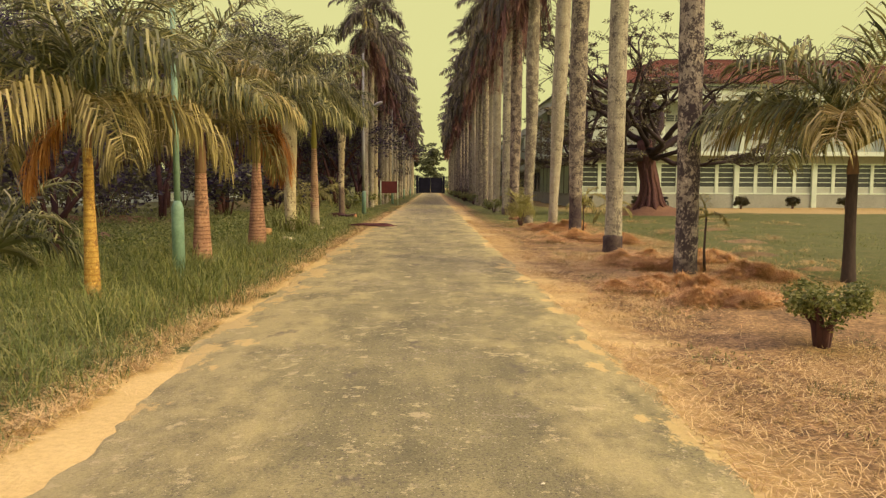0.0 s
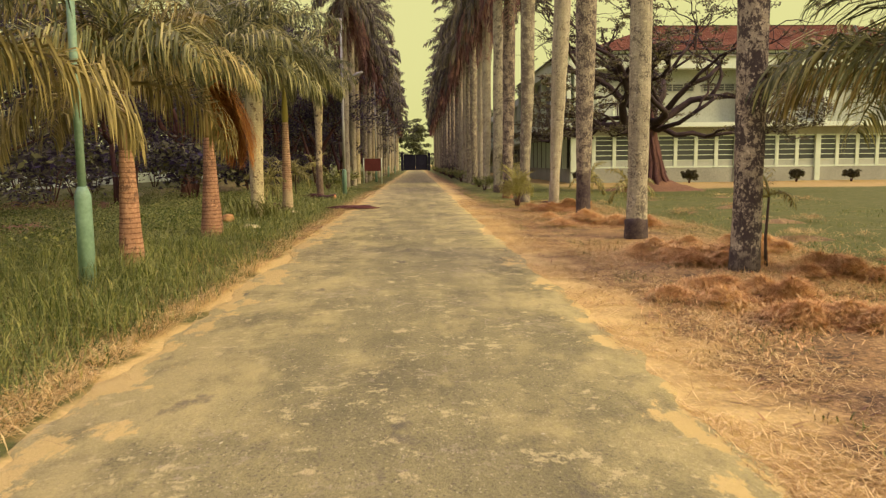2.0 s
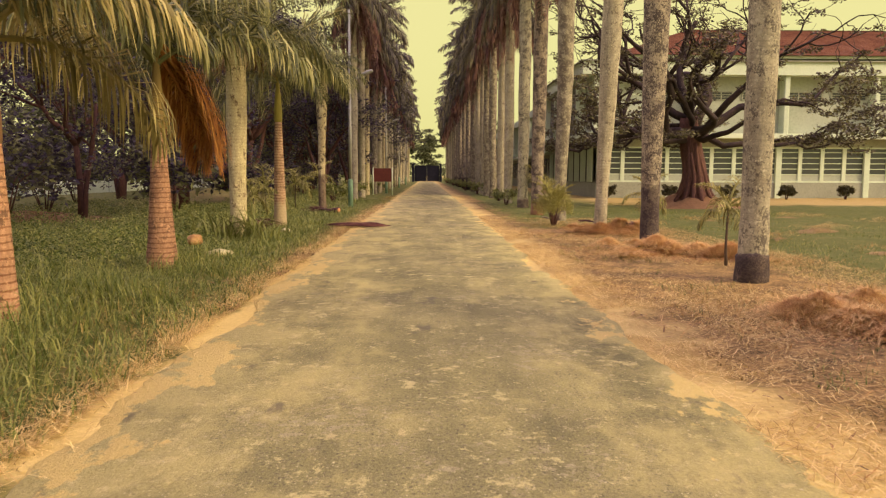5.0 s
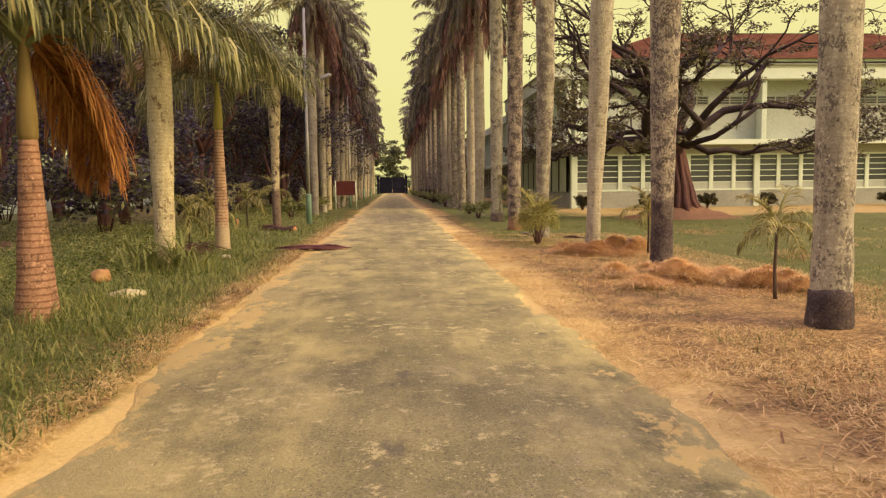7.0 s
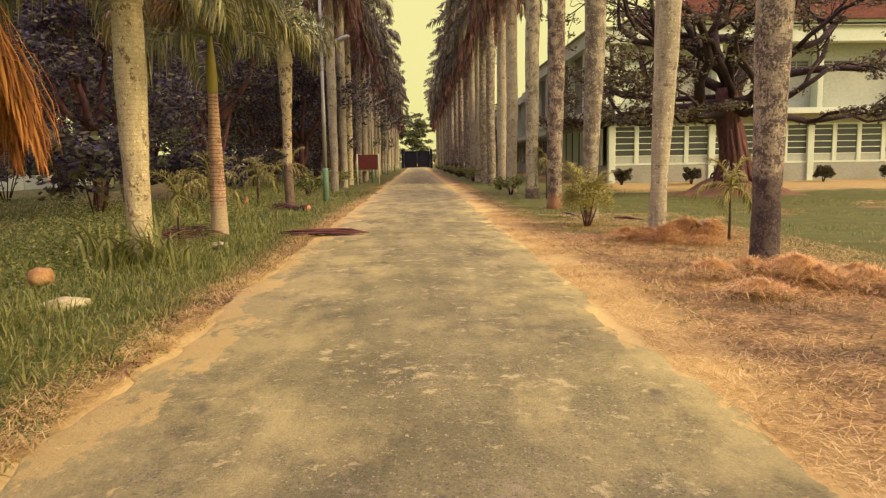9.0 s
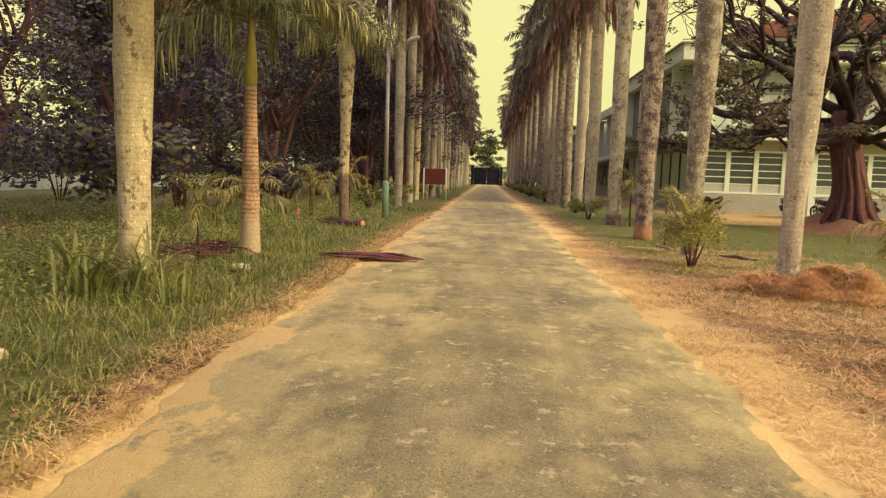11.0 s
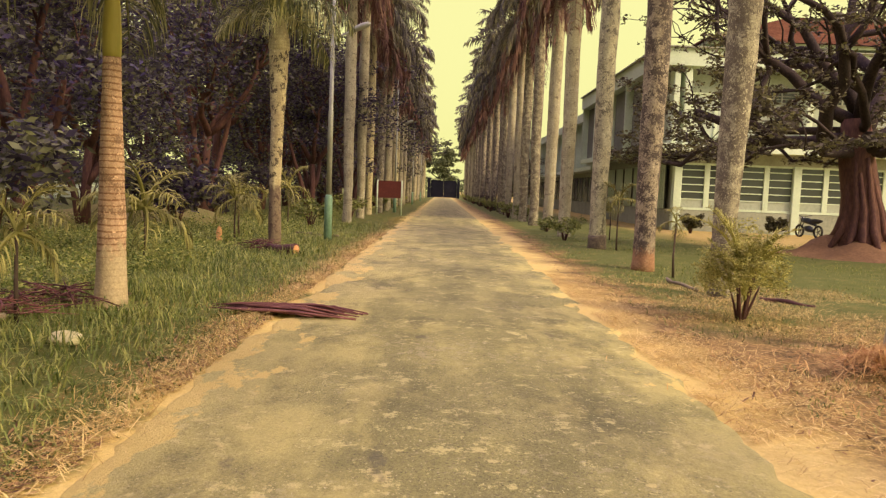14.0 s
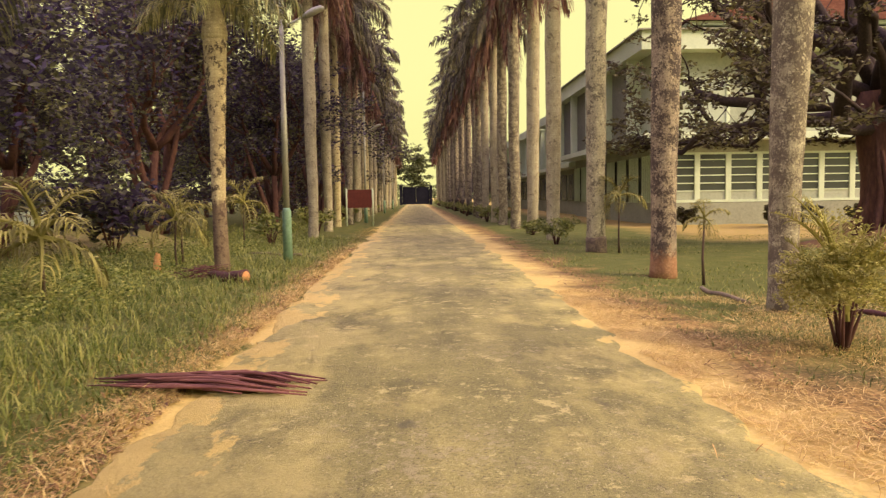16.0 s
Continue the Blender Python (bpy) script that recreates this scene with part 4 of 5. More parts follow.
def mound(name, x, y, rx, ry, h, mat, label, category, seed, group=""):
    g = Geo()
    n, k = 8, 20
    verts, faces = [(0, 0, h)], []
    for i in range(1, n + 1):
        u = i / n
        for j in range(k):
            a = 2 * math.pi * j / k
            w = 1 + 0.45 * noise.noise((math.cos(a) * 1.5 + seed, math.sin(a) * 1.5, u * 2))
            z = h * (0.5 + 0.5 * math.cos(math.pi * u)) * (1 + 0.7 * noise.noise((math.cos(a) * u * 4 + seed, math.sin(a) * u * 4, 2))) - 0.06 * u
            verts.append((rx * u * w * math.cos(a), ry * u * w * math.sin(a), z))
    for j in range(k):
        faces.append((0, 1 + j, 1 + (j + 1) % k))
    for i in range(n - 1):
        for j in range(k):
            a, b = 1 + i * k + j, 1 + i * k + (j + 1) % k
            faces.append((a, a + k, b + k, b))
    g.add(verts, faces)
    ob = put(name, g.mesh(name, mat), None, pose(x, y, 0))
    return tagged(ob, label, category, group)


mound("earth_mound", 12.5, 42.1, 3.3, 2.6, 0.6, M_EARTH, "low mound of bare earth round the tree foot", "mound", 3)


# ---- building ----
def building():
    X0, Y0, XC, BAY, NB, DEEP = 10.0, 56.0, 11.4, 6.05, 5, 20.3
    X1 = XC + BAY * NB
    SLAB, FASCIA, FLAT, EAVE, TOP = 4.0, 8.1, 8.95, 9.35, 12.3
    b = thing("institute_building", pose(0, 0, 0), "two-storey pale building with red tiled hip roof", "building")

    def block(name, x0, y0, z0, x1, y1, z1, mat, label="", edge=0.0):
        g = Geo()
        g.box(x0, y0, z0, x1, y1, z1, edge)
        return part(name, g, mat, b, label, False)

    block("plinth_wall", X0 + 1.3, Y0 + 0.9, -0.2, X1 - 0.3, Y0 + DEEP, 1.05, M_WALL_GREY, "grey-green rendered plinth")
    # lintel band coloured grey for the shade beneath the slab
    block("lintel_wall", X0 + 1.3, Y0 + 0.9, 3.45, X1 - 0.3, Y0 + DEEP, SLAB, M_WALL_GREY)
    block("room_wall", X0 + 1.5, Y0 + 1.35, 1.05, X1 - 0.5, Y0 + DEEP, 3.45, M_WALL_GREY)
    block("floor_slab", X0, Y0, SLAB, X1, Y0 + DEEP, SLAB + 0.32, M_WHITE, "white projecting slab edge")
    block("upper_wall", X0 + 0.7, Y0 + 0.85, SLAB + 0.32, X1 - 0.1, Y0 + DEEP, FASCIA, M_WALL)
    block("fascia_band", X0 - 0.1, Y0 - 0.1, FASCIA, X1 + 0.1, Y0 + DEEP, FLAT, M_WHITE, "pale green fascia band under a flat roof")
    block("coping", X0 - 0.25, Y0 - 0.25, FLAT + 0.002, X1 + 0.25, Y0 + DEEP + 0.02, FLAT + 0.07, M_WALL_GREY)
    # pale clerestory wall, its shadow under the eave put in as grey
    block("clerestory_wall", X0 + 2.6, Y0 + 0.5, FLAT + 0.07, X1 - 0.3, Y0 + 13.5, EAVE - 0.18, M_WALL_GREY)
    block("gutter", X0 + 2.1, Y0 - 0.1, EAVE - 0.18, X1 + 0.7, Y0 + 14.1, EAVE, M_WHITE, "white gutter board")
    for i in range(NB + 1):
        cx = XC + BAY * i
        block("column", cx - 0.17, Y0 + 0.06, SLAB + 0.32, cx + 0.17, Y0 + 0.84, FASCIA, M_WHITE, "", 0.03)
    block("corner_post", X0 + 0.7, Y0 + 0.1, SLAB + 0.32, X0 + 1.0, Y0 + 0.84, FASCIA, M_WHITE, "", 0.03)
    # hip roof with courses of tiles, set back from the side
    roof = Geo()
    n = 26
    hx0, hx1, hy0, hy1 = X0 + 1.9, X1 + 1.0, Y0 - 0.3, Y0 + 14.3
    half = (hy1 - hy0) / 2
    verts, faces = [], []
    for i in range(n + 1):
        u = i / n * half
        for lift in (0.0, 0.06):
            z = EAVE + (TOP - EAVE) * i / n + lift
            verts += [(hx0 + u, hy0 + u, z), (hx1 - u, hy0 + u, z), (hx1 - u, hy1 - u, z), (hx0 + u, hy1 - u, z)]
    for i in range(2 * n + 1):
        for k in range(4):
            faces.append((4 * i + k, 4 * i + (k + 1) % 4, 4 * i + 4 + (k + 1) % 4, 4 * i + 4 + k))
    roof.add(verts, faces)
    part("roof", roof, M_TILE, b, "red clay tiled hip roof", False)
    # ground floor windows: four to a bay, each with glazing bars
    W = BAY / 4

    def window_meshes(w, h, rows):
        f = Geo()
        f.box(-w / 2, -0.08, 0, -w / 2 + 0.13, 0.08, h)
        f.box(w / 2 - 0.13, -0.08, 0, w / 2, 0.08, h)
        f.box(-w / 2 + 0.13, -0.08, 0, w / 2 - 0.13, 0.08, 0.12)
        f.box(-w / 2 + 0.13, -0.08, h - 0.1, w / 2 - 0.13, 0.08, h)
        for r in range(1, rows):
            z = h * 0.22 + (h * 0.78) * (r - 1) / (rows - 1)
            f.box(-w / 2 + 0.13, -0.05, z, w / 2 - 0.13, 0.03, z + 0.05)
        p = Geo()
        p.box(-w / 2 + 0.1, 0.0, 0.56, w / 2 - 0.1, 0.02, h - 0.06)
        s = Geo()
        s.box(-w / 2 + 0.1, -0.02, 0.06, w / 2 - 0.1, 0.04, 0.58)
        return f.mesh("window_frame", M_WHITE, False), p.mesh("pane", M_GLASS, False), s.mesh("sill_panel", M_WALL, False)

    fr, pa, si = window_meshes(W, 2.38, 6)
    for i in range(NB * 4):
        w = new("window")
        w.parent = b
        w.matrix_basis = pose(XC + W * (i + 0.5), Y0 + 1.0, 1.07)
        put("window_frame", fr, w)
        put("pane", pa, w)
        put("sill_panel", si, w)
    for i in range(NB + 1):
        g = Geo()
        cx = XC + BAY * i
        g.box(cx - 0.2, Y0 + 0.8, -0.1, cx + 0.2, Y0 + 1.2, 3.45, 0.02)
        part("pier", g, M_WHITE, b, "", False)
    # upper slots with louvres, and two tall shuttered panes in the corner bay
    lf = Geo()
    lf.box(-1.2, -0.06, 0, 1.2, 0.0, 0.06)
    lf.box(-1.2, -0.06, 0.52, 1.2, 0.0, 0.58)
    for x in (-1.2, -0.45, 0.38, 1.13):
        lf.box(x, -0.06, 0.06, x + 0.07, 0.0, 0.52)
    for k in range(2):
        lf.box(-1.13, -0.05, 0.2 + 0.15 * k, 1.13, -0.02, 0.23 + 0.15 * k)
    lfm = lf.mesh("window_frame", M_WALL_GREY, False)
    lp = Geo()
    lp.box(-1.16, -0.015, 0.03, 1.16, -0.004, 0.55)
    lpm = lp.mesh("pane", M_GLASS, False)
    tf = Geo()
    for x in (-1.3, -0.08, 1.14):
        tf.box(x, -0.1, 0, x + 0.16, 0.0, 2.2)
    tf.box(-1.14, -0.08, 2.1, -0.08, 0.0, 2.2)
    tf.box(0.08, -0.08, 2.1, 1.14, 0.0, 2.2)
    tfm = tf.mesh("window_frame", M_WHITE, False)
    tp = Geo()
    tp.box(0, -0.05, 0.02, 1.06, -0.01, 2.09)
    tpm = tp.mesh("shutter", M_PANEL_PALE, False)
    for i in range(NB):
        for q in (-1.5, 1.5):
            w = new("window")
            w.parent = b
            tall = i == 0 and q < 0
            w.matrix_basis = pose(XC + BAY * (i + 0.5) + q + (0.15 if tall else 0), Y0 + 0.845, 4.75 if tall else 6.55)
            put("window_frame", tfm if tall else lfm, w)
            if tall:
                for x in (-1.14, 0.08):
                    put("shutter", tpm, w, pose(x, 0, 0))
            else:
                put("pane", lpm, w)
    # side wing along the road with vertical fins
    for wi, (ya, yb, xo) in enumerate(((Y0 + DEEP + 0.05, 90.0, 0.9), (91.0, 142.0, 1.3))):
        wing = thing("side_wing", pose(0, 0, 0), "long pale wing with vertical fins and shaded ground floor", "building", "building wings")
        g = Geo()
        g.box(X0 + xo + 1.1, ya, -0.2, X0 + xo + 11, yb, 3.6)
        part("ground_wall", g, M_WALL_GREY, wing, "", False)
        g = Geo()
        g.box(X0 + xo - 0.1, ya, 3.6, X0 + xo + 11, yb, 3.9)
        part("floor_slab", g, M_WHITE, wing, "white slab edge", False)
        g = Geo()
        g.box(X0 + xo + 0.8, ya, 3.9, X0 + xo + 11, yb, 7.6)
        part("upper_wall", g, M_PANEL, wing, "", False)
        g = Geo()
        g.box(X0 + xo - 0.2, ya, 7.6, X0 + xo + 11.4, yb, 8.3)
        part("roof_edge", g, M_WHITE, wing, "white roof parapet", False)
        y = ya + 0.2
        while y < yb - 0.3:
            g = Geo()
            g.box(X0 + xo, y, 3.9, X0 + xo + 0.8, y + 0.16, 7.6)
            part("fin", g, M_WHITE, wing, "", False)
            y += 3.4
        y = ya + 1.4
        while y < yb - 1.5:
            g = Geo()
            g.box(X0 + xo + 1.03, y, 1.1, X0 + xo + 1.09, y + 1.7, 3.2)
            part("pane", g, M_GLASS, wing, "", False)
            y += 2.5
    # front block's own side: deep fins between grey panels over a recessed ground floor
    for k in range(5):
        y = Y0 + 2.7 + 4.4 * k
        block("fin", X0 + 0.02, y - 0.1, SLAB + 0.32, X0 + 0.69, y + 0.1, FASCIA, M_WHITE)
        if k < 4:
            block("infill_panel", X0 + 0.45, y + 0.9, SLAB + 0.34, X0 + 0.695, y + 4.28, FASCIA - 0.02, M_PANEL, "grey infill panel")
    y = Y0 + 2.4
    while y < Y0 + DEEP - 1.5:
        g = Geo()
        g.box(X0 + 1.22, y, 1.1, X0 + 1.29, y + 1.5, 3.38)
        w = part("side_window", g, M_GLASS, b, "", False)
        for k in range(5):
            g = Geo()
            g.box(X0 + 1.14, y + 0.36 * k, 1.06, X0 + 1.22, y + 0.36 * k + 0.07, 3.43)
            part("bar", g, M_WHITE, w, "", False)
        y += 2.3


building()


# ---- street furniture ----
def lamp_post(x, y, label, foot, big):
    p = thing("street_lamp", pose(x, y, 0), label, "street lamp", "street lamps")
    g = Geo()
    if big:
        g.tube([(0, 0, -0.1), (0, 0, 1.15), (0, 0, 1.21), (0, 0, 1.27)], [0.1, 0.096, 0.08, 0.055], 16)
    else:
        g.tube([(0, 0, -0.1), (0, 0, 1.2), (0, 0, 1.3)], [0.115, 0.11, 0.08], 14)
    part("foot", g, foot, p, "pale green painted steel foot")
    g = Geo()
    g.tube([(0, 0, 1.2), (0, 0, 3.6), (0, 0, 3.62), (0, 0, 8.6)], [0.05, 0.048, 0.043, 0.038] if big else [0.075, 0.072, 0.062, 0.05], 12)
    part("pole", g, M_GREEN if big else M_STEEL, p)
    g = Geo()
    g.tube([(0, 0, 5.5), (0.1, 0, 5.6), (0.55, 0, 5.83)], [0.028, 0.028, 0.025], 8)
    part("arm", g, M_STEEL, p)
    g = Geo()
    g.tube([(0.5, 0, 5.8), (0.58, 0, 5.84), (0.78, 0, 5.94), (0.96, 0, 6.01), (1.03, 0, 6.02)], [0.04, 0.075, 0.095, 0.075, 0.03], 10)
    part("lamp_head", g, M_STEEL, p, "pale lamp head")


lamp_post(-4.1, 12.0, "pale green painted street lamp standing in tall grass", M_GREEN, True)
lamp_post(-3.65, 40.0, "grey street lamp with pale green foot", M_GREEN, False)
for yy in (68.0, 96.0, 124.0):
    lamp_post(-3.6, yy, "grey street lamp along the avenue", M_GREEN, False)


def sign_board():
    s = thing("sign_board", pose(-3.6, 63.0, 0), "maroon sign board on two white posts", "sign")
    for x in (-0.72, 0.72):
        g = Geo()
        g.tube([(x, 0, -0.1), (x, 0, 2.05)], [0.045, 0.045], 10)
        part("post", g, M_WHITE, s)
    g = Geo()
    g.box(-0.67, -0.03, 1.0, 0.67, 0.03, 2.0, 0.01)
    part("board", g, M_SIGN, s, "plain maroon board", False)


sign_board()


def end_gate():
    s = thing("gate", pose(-0.3, 186, 0), "dark metal gate closing the road", "gate")
    for x in (-3.3, 3.3):
        g = Geo()
        g.box(x - 0.3, -0.3, -0.1, x + 0.3, 0.3, 4.3, 0.03)
        part("pillar", g, M_DARK, s, "", False)
    for x in (-1.5, 1.5):
        g = Geo()
        g.box(x - 1.46, -0.05, 0.12, x + 1.46, 0.05, 3.9, 0.01)
        for k in range(7):
            g.box(x - 1.4 + 0.44 * k, -0.08, 0.2, x - 1.34 + 0.44 * k, -0.05, 3.8)
        part("gate_leaf", g, M_DARK, s, "", False)


end_gate()


# ---- grass and straw ----
def blades(name, mat, x, y, z, h, lean, width, rng, label, category):
    """Upright bent blades, one strip each."""
    n = len(x)
    a = rng.uniform(0, 2 * np.pi, n)
    d = np.stack([np.cos(a), np.sin(a), np.zeros(n)], 1)
    s = np.stack([-np.sin(a), np.cos(a), np.zeros(n)], 1) * (width * rng.uniform(0.6, 1.3, n))[:, None]
    p = np.stack([x, y, z], 1)
    up = np.array([0, 0, 1.0])
    hh, ll = h[:, None], (lean * rng.uniform(0.2, 1.4, n))[:, None]
    m1 = p + up * hh * 0.55 + d * hh * ll * 0.3
    m2 = p + up * hh * (0.95 - 0.25 * ll) + d * hh * ll * 0.85
    v = np.stack([p - s, p + s, m1 - s * 0.8, m1 + s * 0.8, m2], 1)
    o = (np.arange(n) * 5)[:, None]
    q = o + np.array([0, 1, 3, 2])
    t = o + np.array([2, 3, 4])
    ob = put(name, numpy_mesh(name, v, q, mat, t))
    return tagged(ob, label, category, kind="stuff")


def scatter(n, x0, x1, y0, y1, rng):
    x, y = rng.uniform(x0, x1, n), rng.uniform(y0, y1, n)
    return x, y


def patch(x, y, scale, seed):
    return np.array([noise.noise((a * scale, b * scale, seed)) for a, b in zip(x, y)])


def grow_grass():
    rng = np.random.default_rng(5)
    # tall green verge
    n = 240000
    x, y = scatter(n, -15, -2.35, 1.5, 50, rng)
    edge = -2.38 + 0.3 * patch(x * 0, y, 0.6, 2)
    near = np.where(y < 13, 1.0, np.where(y < 20, 1.0 - (y - 13) / 11, 0.36))
    keep = (x < edge) & (rng.random(n) < np.clip(1.15 - (y - 5) / 55, 0.25, 1)) & (rng.random(n) < np.clip(1.2 - (-x - 4) / 9, 0.2, 1))
    x, y, near = x[keep], y[keep], near[keep]
    tall = np.clip(0.14 + (-(x + 2.3)) * 0.3, 0.1, 0.5) * (0.3 + 0.8 * near) * (0.8 + 0.5 * patch(x, y, 0.8, 4) + 0.55 * patch(x, y, 2.6, 15)) * rng.uniform(0.5, 1.25, len(x))
    blades("tall_grass", M_GRASS, x, y, np.full(len(x), -0.03), tall, 1.45, 0.0042 + 0.00009 * y, rng, "tall green grass on the verge", "grass")
    # dry blades among the green
    n = 5200
    x = -2.4 - np.abs(rng.normal(0, 1.0, n))
    y = 1.5 + 40 * rng.random(n) ** 1.4
    k = patch(x, y, 0.7, 21) > -0.12
    x, y = x[k], y[k]
    blades("dry_grass", M_GRASS_DRY, x, y, np.full(len(x), -0.02), rng.uniform(0.06, 0.3, len(x)) * np.clip(0.35 + (-x - 2.4) * 0.7, 0.3, 1) * np.where(y < 16, 1.0, 0.5), 1.3, 0.005, rng, "dry straw-coloured grass among green blades", "grass")
    # dry fringe along the sand
    n = 11000
    x = -2.33 - np.abs(rng.normal(0, 0.35, n))
    y = rng.uniform(1.5, 60, n)
    x = x + 0.22 * patch(x * 0, y, 0.6, 2)
    blades("dry_grass_fringe", M_GRASS_DRY, x, y, np.full(n, -0.02), rng.uniform(0.02, 0.06, n) + 0.1 * rng.random(n) * np.clip((-x - 2.35) * 2.5, 0, 1), 1.7, 0.004, rng, "dry brown grass fringe beside the road", "grass")
    # straw and stubble on the house side
    n = 72000
    x, y = 2.0 + 5.0 * rng.random(n) ** 1.2, 2 + 31 * rng.random(n) ** 1.3
    k = (patch(x, y, 0.9, 6) + 0.25 * (x - 2.4) > 0.05) & (rng.random(n) < np.clip(1.1 - (x - 3) / 6, 0.3, 1))
    x, y = x[k], y[k]
    blades("dry_stubble", M_GRASS_DRY, x, y, np.full(len(x), -0.02), rng.uniform(0.02, 0.09, len(x)), 1.5, 0.003, rng, "dry mown grass stubble", "grass")
    n = 17000
    x, y = 2.5 + 3.4 * rng.random(n), 2 + 30 * rng.random(n) ** 1.3
    k = patch(x, y, 1.1, 33) > 0.12
    x, y = x[k], y[k]
    blades("grass_tuft", M_SHRUB, x, y, np.full(len(x), -0.02), rng.uniform(0.05, 0.14, len(x)), 1.5, 0.0035, rng, "sparse green grass tufts in the straw", "grass")
    n = 40000
    x, y = 2.3 + 13 * rng.random(n) ** 1.4, 5 + 43 * rng.random(n)
    k = ((y > 27.5) | (x > 4.8)) & (rng.random(n) < 0.8) | (patch(x, y, 0.7, 9) > 0.35)
    x, y = x[k], y[k]
    blades("lawn_grass", M_GRASS, x, y, np.full(len(x), -0.02), rng.uniform(0.03, 0.1, len(x)), 1.2, 0.006, rng, "short green lawn grass", "grass")


def straw_strands(x, y, z, rng, length, wide=0.004):
    """Flat-lying strands of straw as slim strips."""
    n = len(x)
    a = rng.uniform(0, 2 * np.pi, n)
    t = rng.normal(0, 0.28, n)
    d = np.stack([np.cos(a) * np.cos(t), np.sin(a) * np.cos(t), np.sin(t)], 1)
    s = np.stack([-np.sin(a), np.cos(a), np.zeros(n)], 1) * wide
    p = np.stack([x, y, z], 1)
    ln = (length * rng.uniform(0.4, 1.3, n))[:, None]
    mid = p + np.array([0, 0, 0.25]) * ln * rng.uniform(0, 0.5, (n, 1))
    v = np.stack([p - d * ln / 2 - s, p - d * ln / 2 + s, mid + s * 1.2, p + d * ln / 2, mid - s * 1.2], 1)
    v[..., 2] = np.maximum(v[..., 2], 0.006)
    o = (np.arange(n) * 5)[:, None]
    return v, o + np.array([0, 1, 2, 4]), o + np.array([4, 2, 3])


def lay_straw():
    rng = np.random.default_rng(8)
    x = np.concatenate([1.6 + 5.0 * rng.random(150000) ** 1.2, -2.34 - np.abs(rng.normal(0, 0.3, 26000)), 1.55 + np.abs(rng.normal(0, 0.6, 32000))])
    y = np.concatenate([1.5 + 31 * rng.random(150000) ** 1.4, rng.uniform(1.5, 45, 26000), 1.5 + 32 * rng.random(32000)])
    x, y = np.concatenate([x, 2.5 + 4.0 * rng.random(32000)]), np.concatenate([y, 4 + 12 * rng.random(32000)])
    w = patch(x, y, 0.8, 12)
    k = (w > 0.5 - 0.3 * (x - 1.5)) | (x < 0) | ((np.arange(len(x)) > 176000) & (w > -0.2)) | (rng.random(len(x)) < 0.08)
    x, y = x[k], y[k]
    v, q, t = straw_strands(x, y, np.full(len(x), 0.014), rng, 0.14, 0.002)
    tagged(put("straw_litter", numpy_mesh("straw_litter", v, q, M_CHAFF, t)), "loose cut straw strewn along the verge", "straw", kind="stuff")


def lay_edge_straw():
    rng = np.random.default_rng(28)
    n = 17000
    y = 1.2 + 40 * rng.random(n) ** 1.5
    x = -2.5 + 0.22 * patch(y * 0, y, 0.6, 2) + rng.normal(0, 0.13, n)
    k = patch(x, y, 1.6, 51) > -0.1
    x, y = x[k], y[k]
    v, q, t = straw_strands(x, y, 0.012 + 0.07 * rng.random(len(x)) ** 2, rng, 0.2, 0.0022)
    tagged(put("edge_straw", numpy_mesh("edge_straw", v, q, M_CHAFF, t)), "tangled yellow straw along the road edge", "straw", kind="stuff")


def lay_leaf_litter():
    rng = np.random.default_rng(18)
    x = np.concatenate([-2.35 - np.abs(rng.normal(0, 0.28, 7000)), rng.uniform(1.9, 4.0, 2500)])
    y = np.concatenate([rng.uniform(14, 44, 7000), rng.uniform(4, 44, 2500)])
    k = patch(x, y, 0.9, 44) > -0.05
    x, y = x[k], y[k]
    v, q, t = straw_strands(x, y, np.full(len(x), 0.016), rng, 0.11, 0.007)
    tagged(put("leaf_litter", numpy_mesh("leaf_litter", v, q, M_LITTER, t)), "brown dead leaf litter along the road edge", "litter", kind="stuff")


HAY = [(3.6, 10.5, 0.75, 0.2), (3.75, 9.1, 0.7, 0.17), (5.4, 12.1, 0.8, 0.2), (4.0, 14.4, 0.95, 0.22), (4.4, 13.4, 0.7, 0.18), (5.5, 15.4, 0.9, 0.16), (4.0, 20.9, 1.1, 0.26), (5.3, 20.0, 0.8, 0.2), (4.1, 25.7, 1.0, 0.22), (4.9, 26.4, 0.7, 0.26),
       (7.5, 17.0, 0.9, 0.12), (9.0, 21.0, 1.1, 0.14), (8.0, 24.0, 0.9, 0.12), (10.5, 27.0, 1.1, 0.15), (9.0, 31.0, 1.0, 0.12), (12.5, 33.0, 1.2, 0.15), (14.5, 30.0, 1.2, 0.14), (7.2, 13.6, 0.8, 0.14), (6.3, 29.0, 0.7, 0.1)]


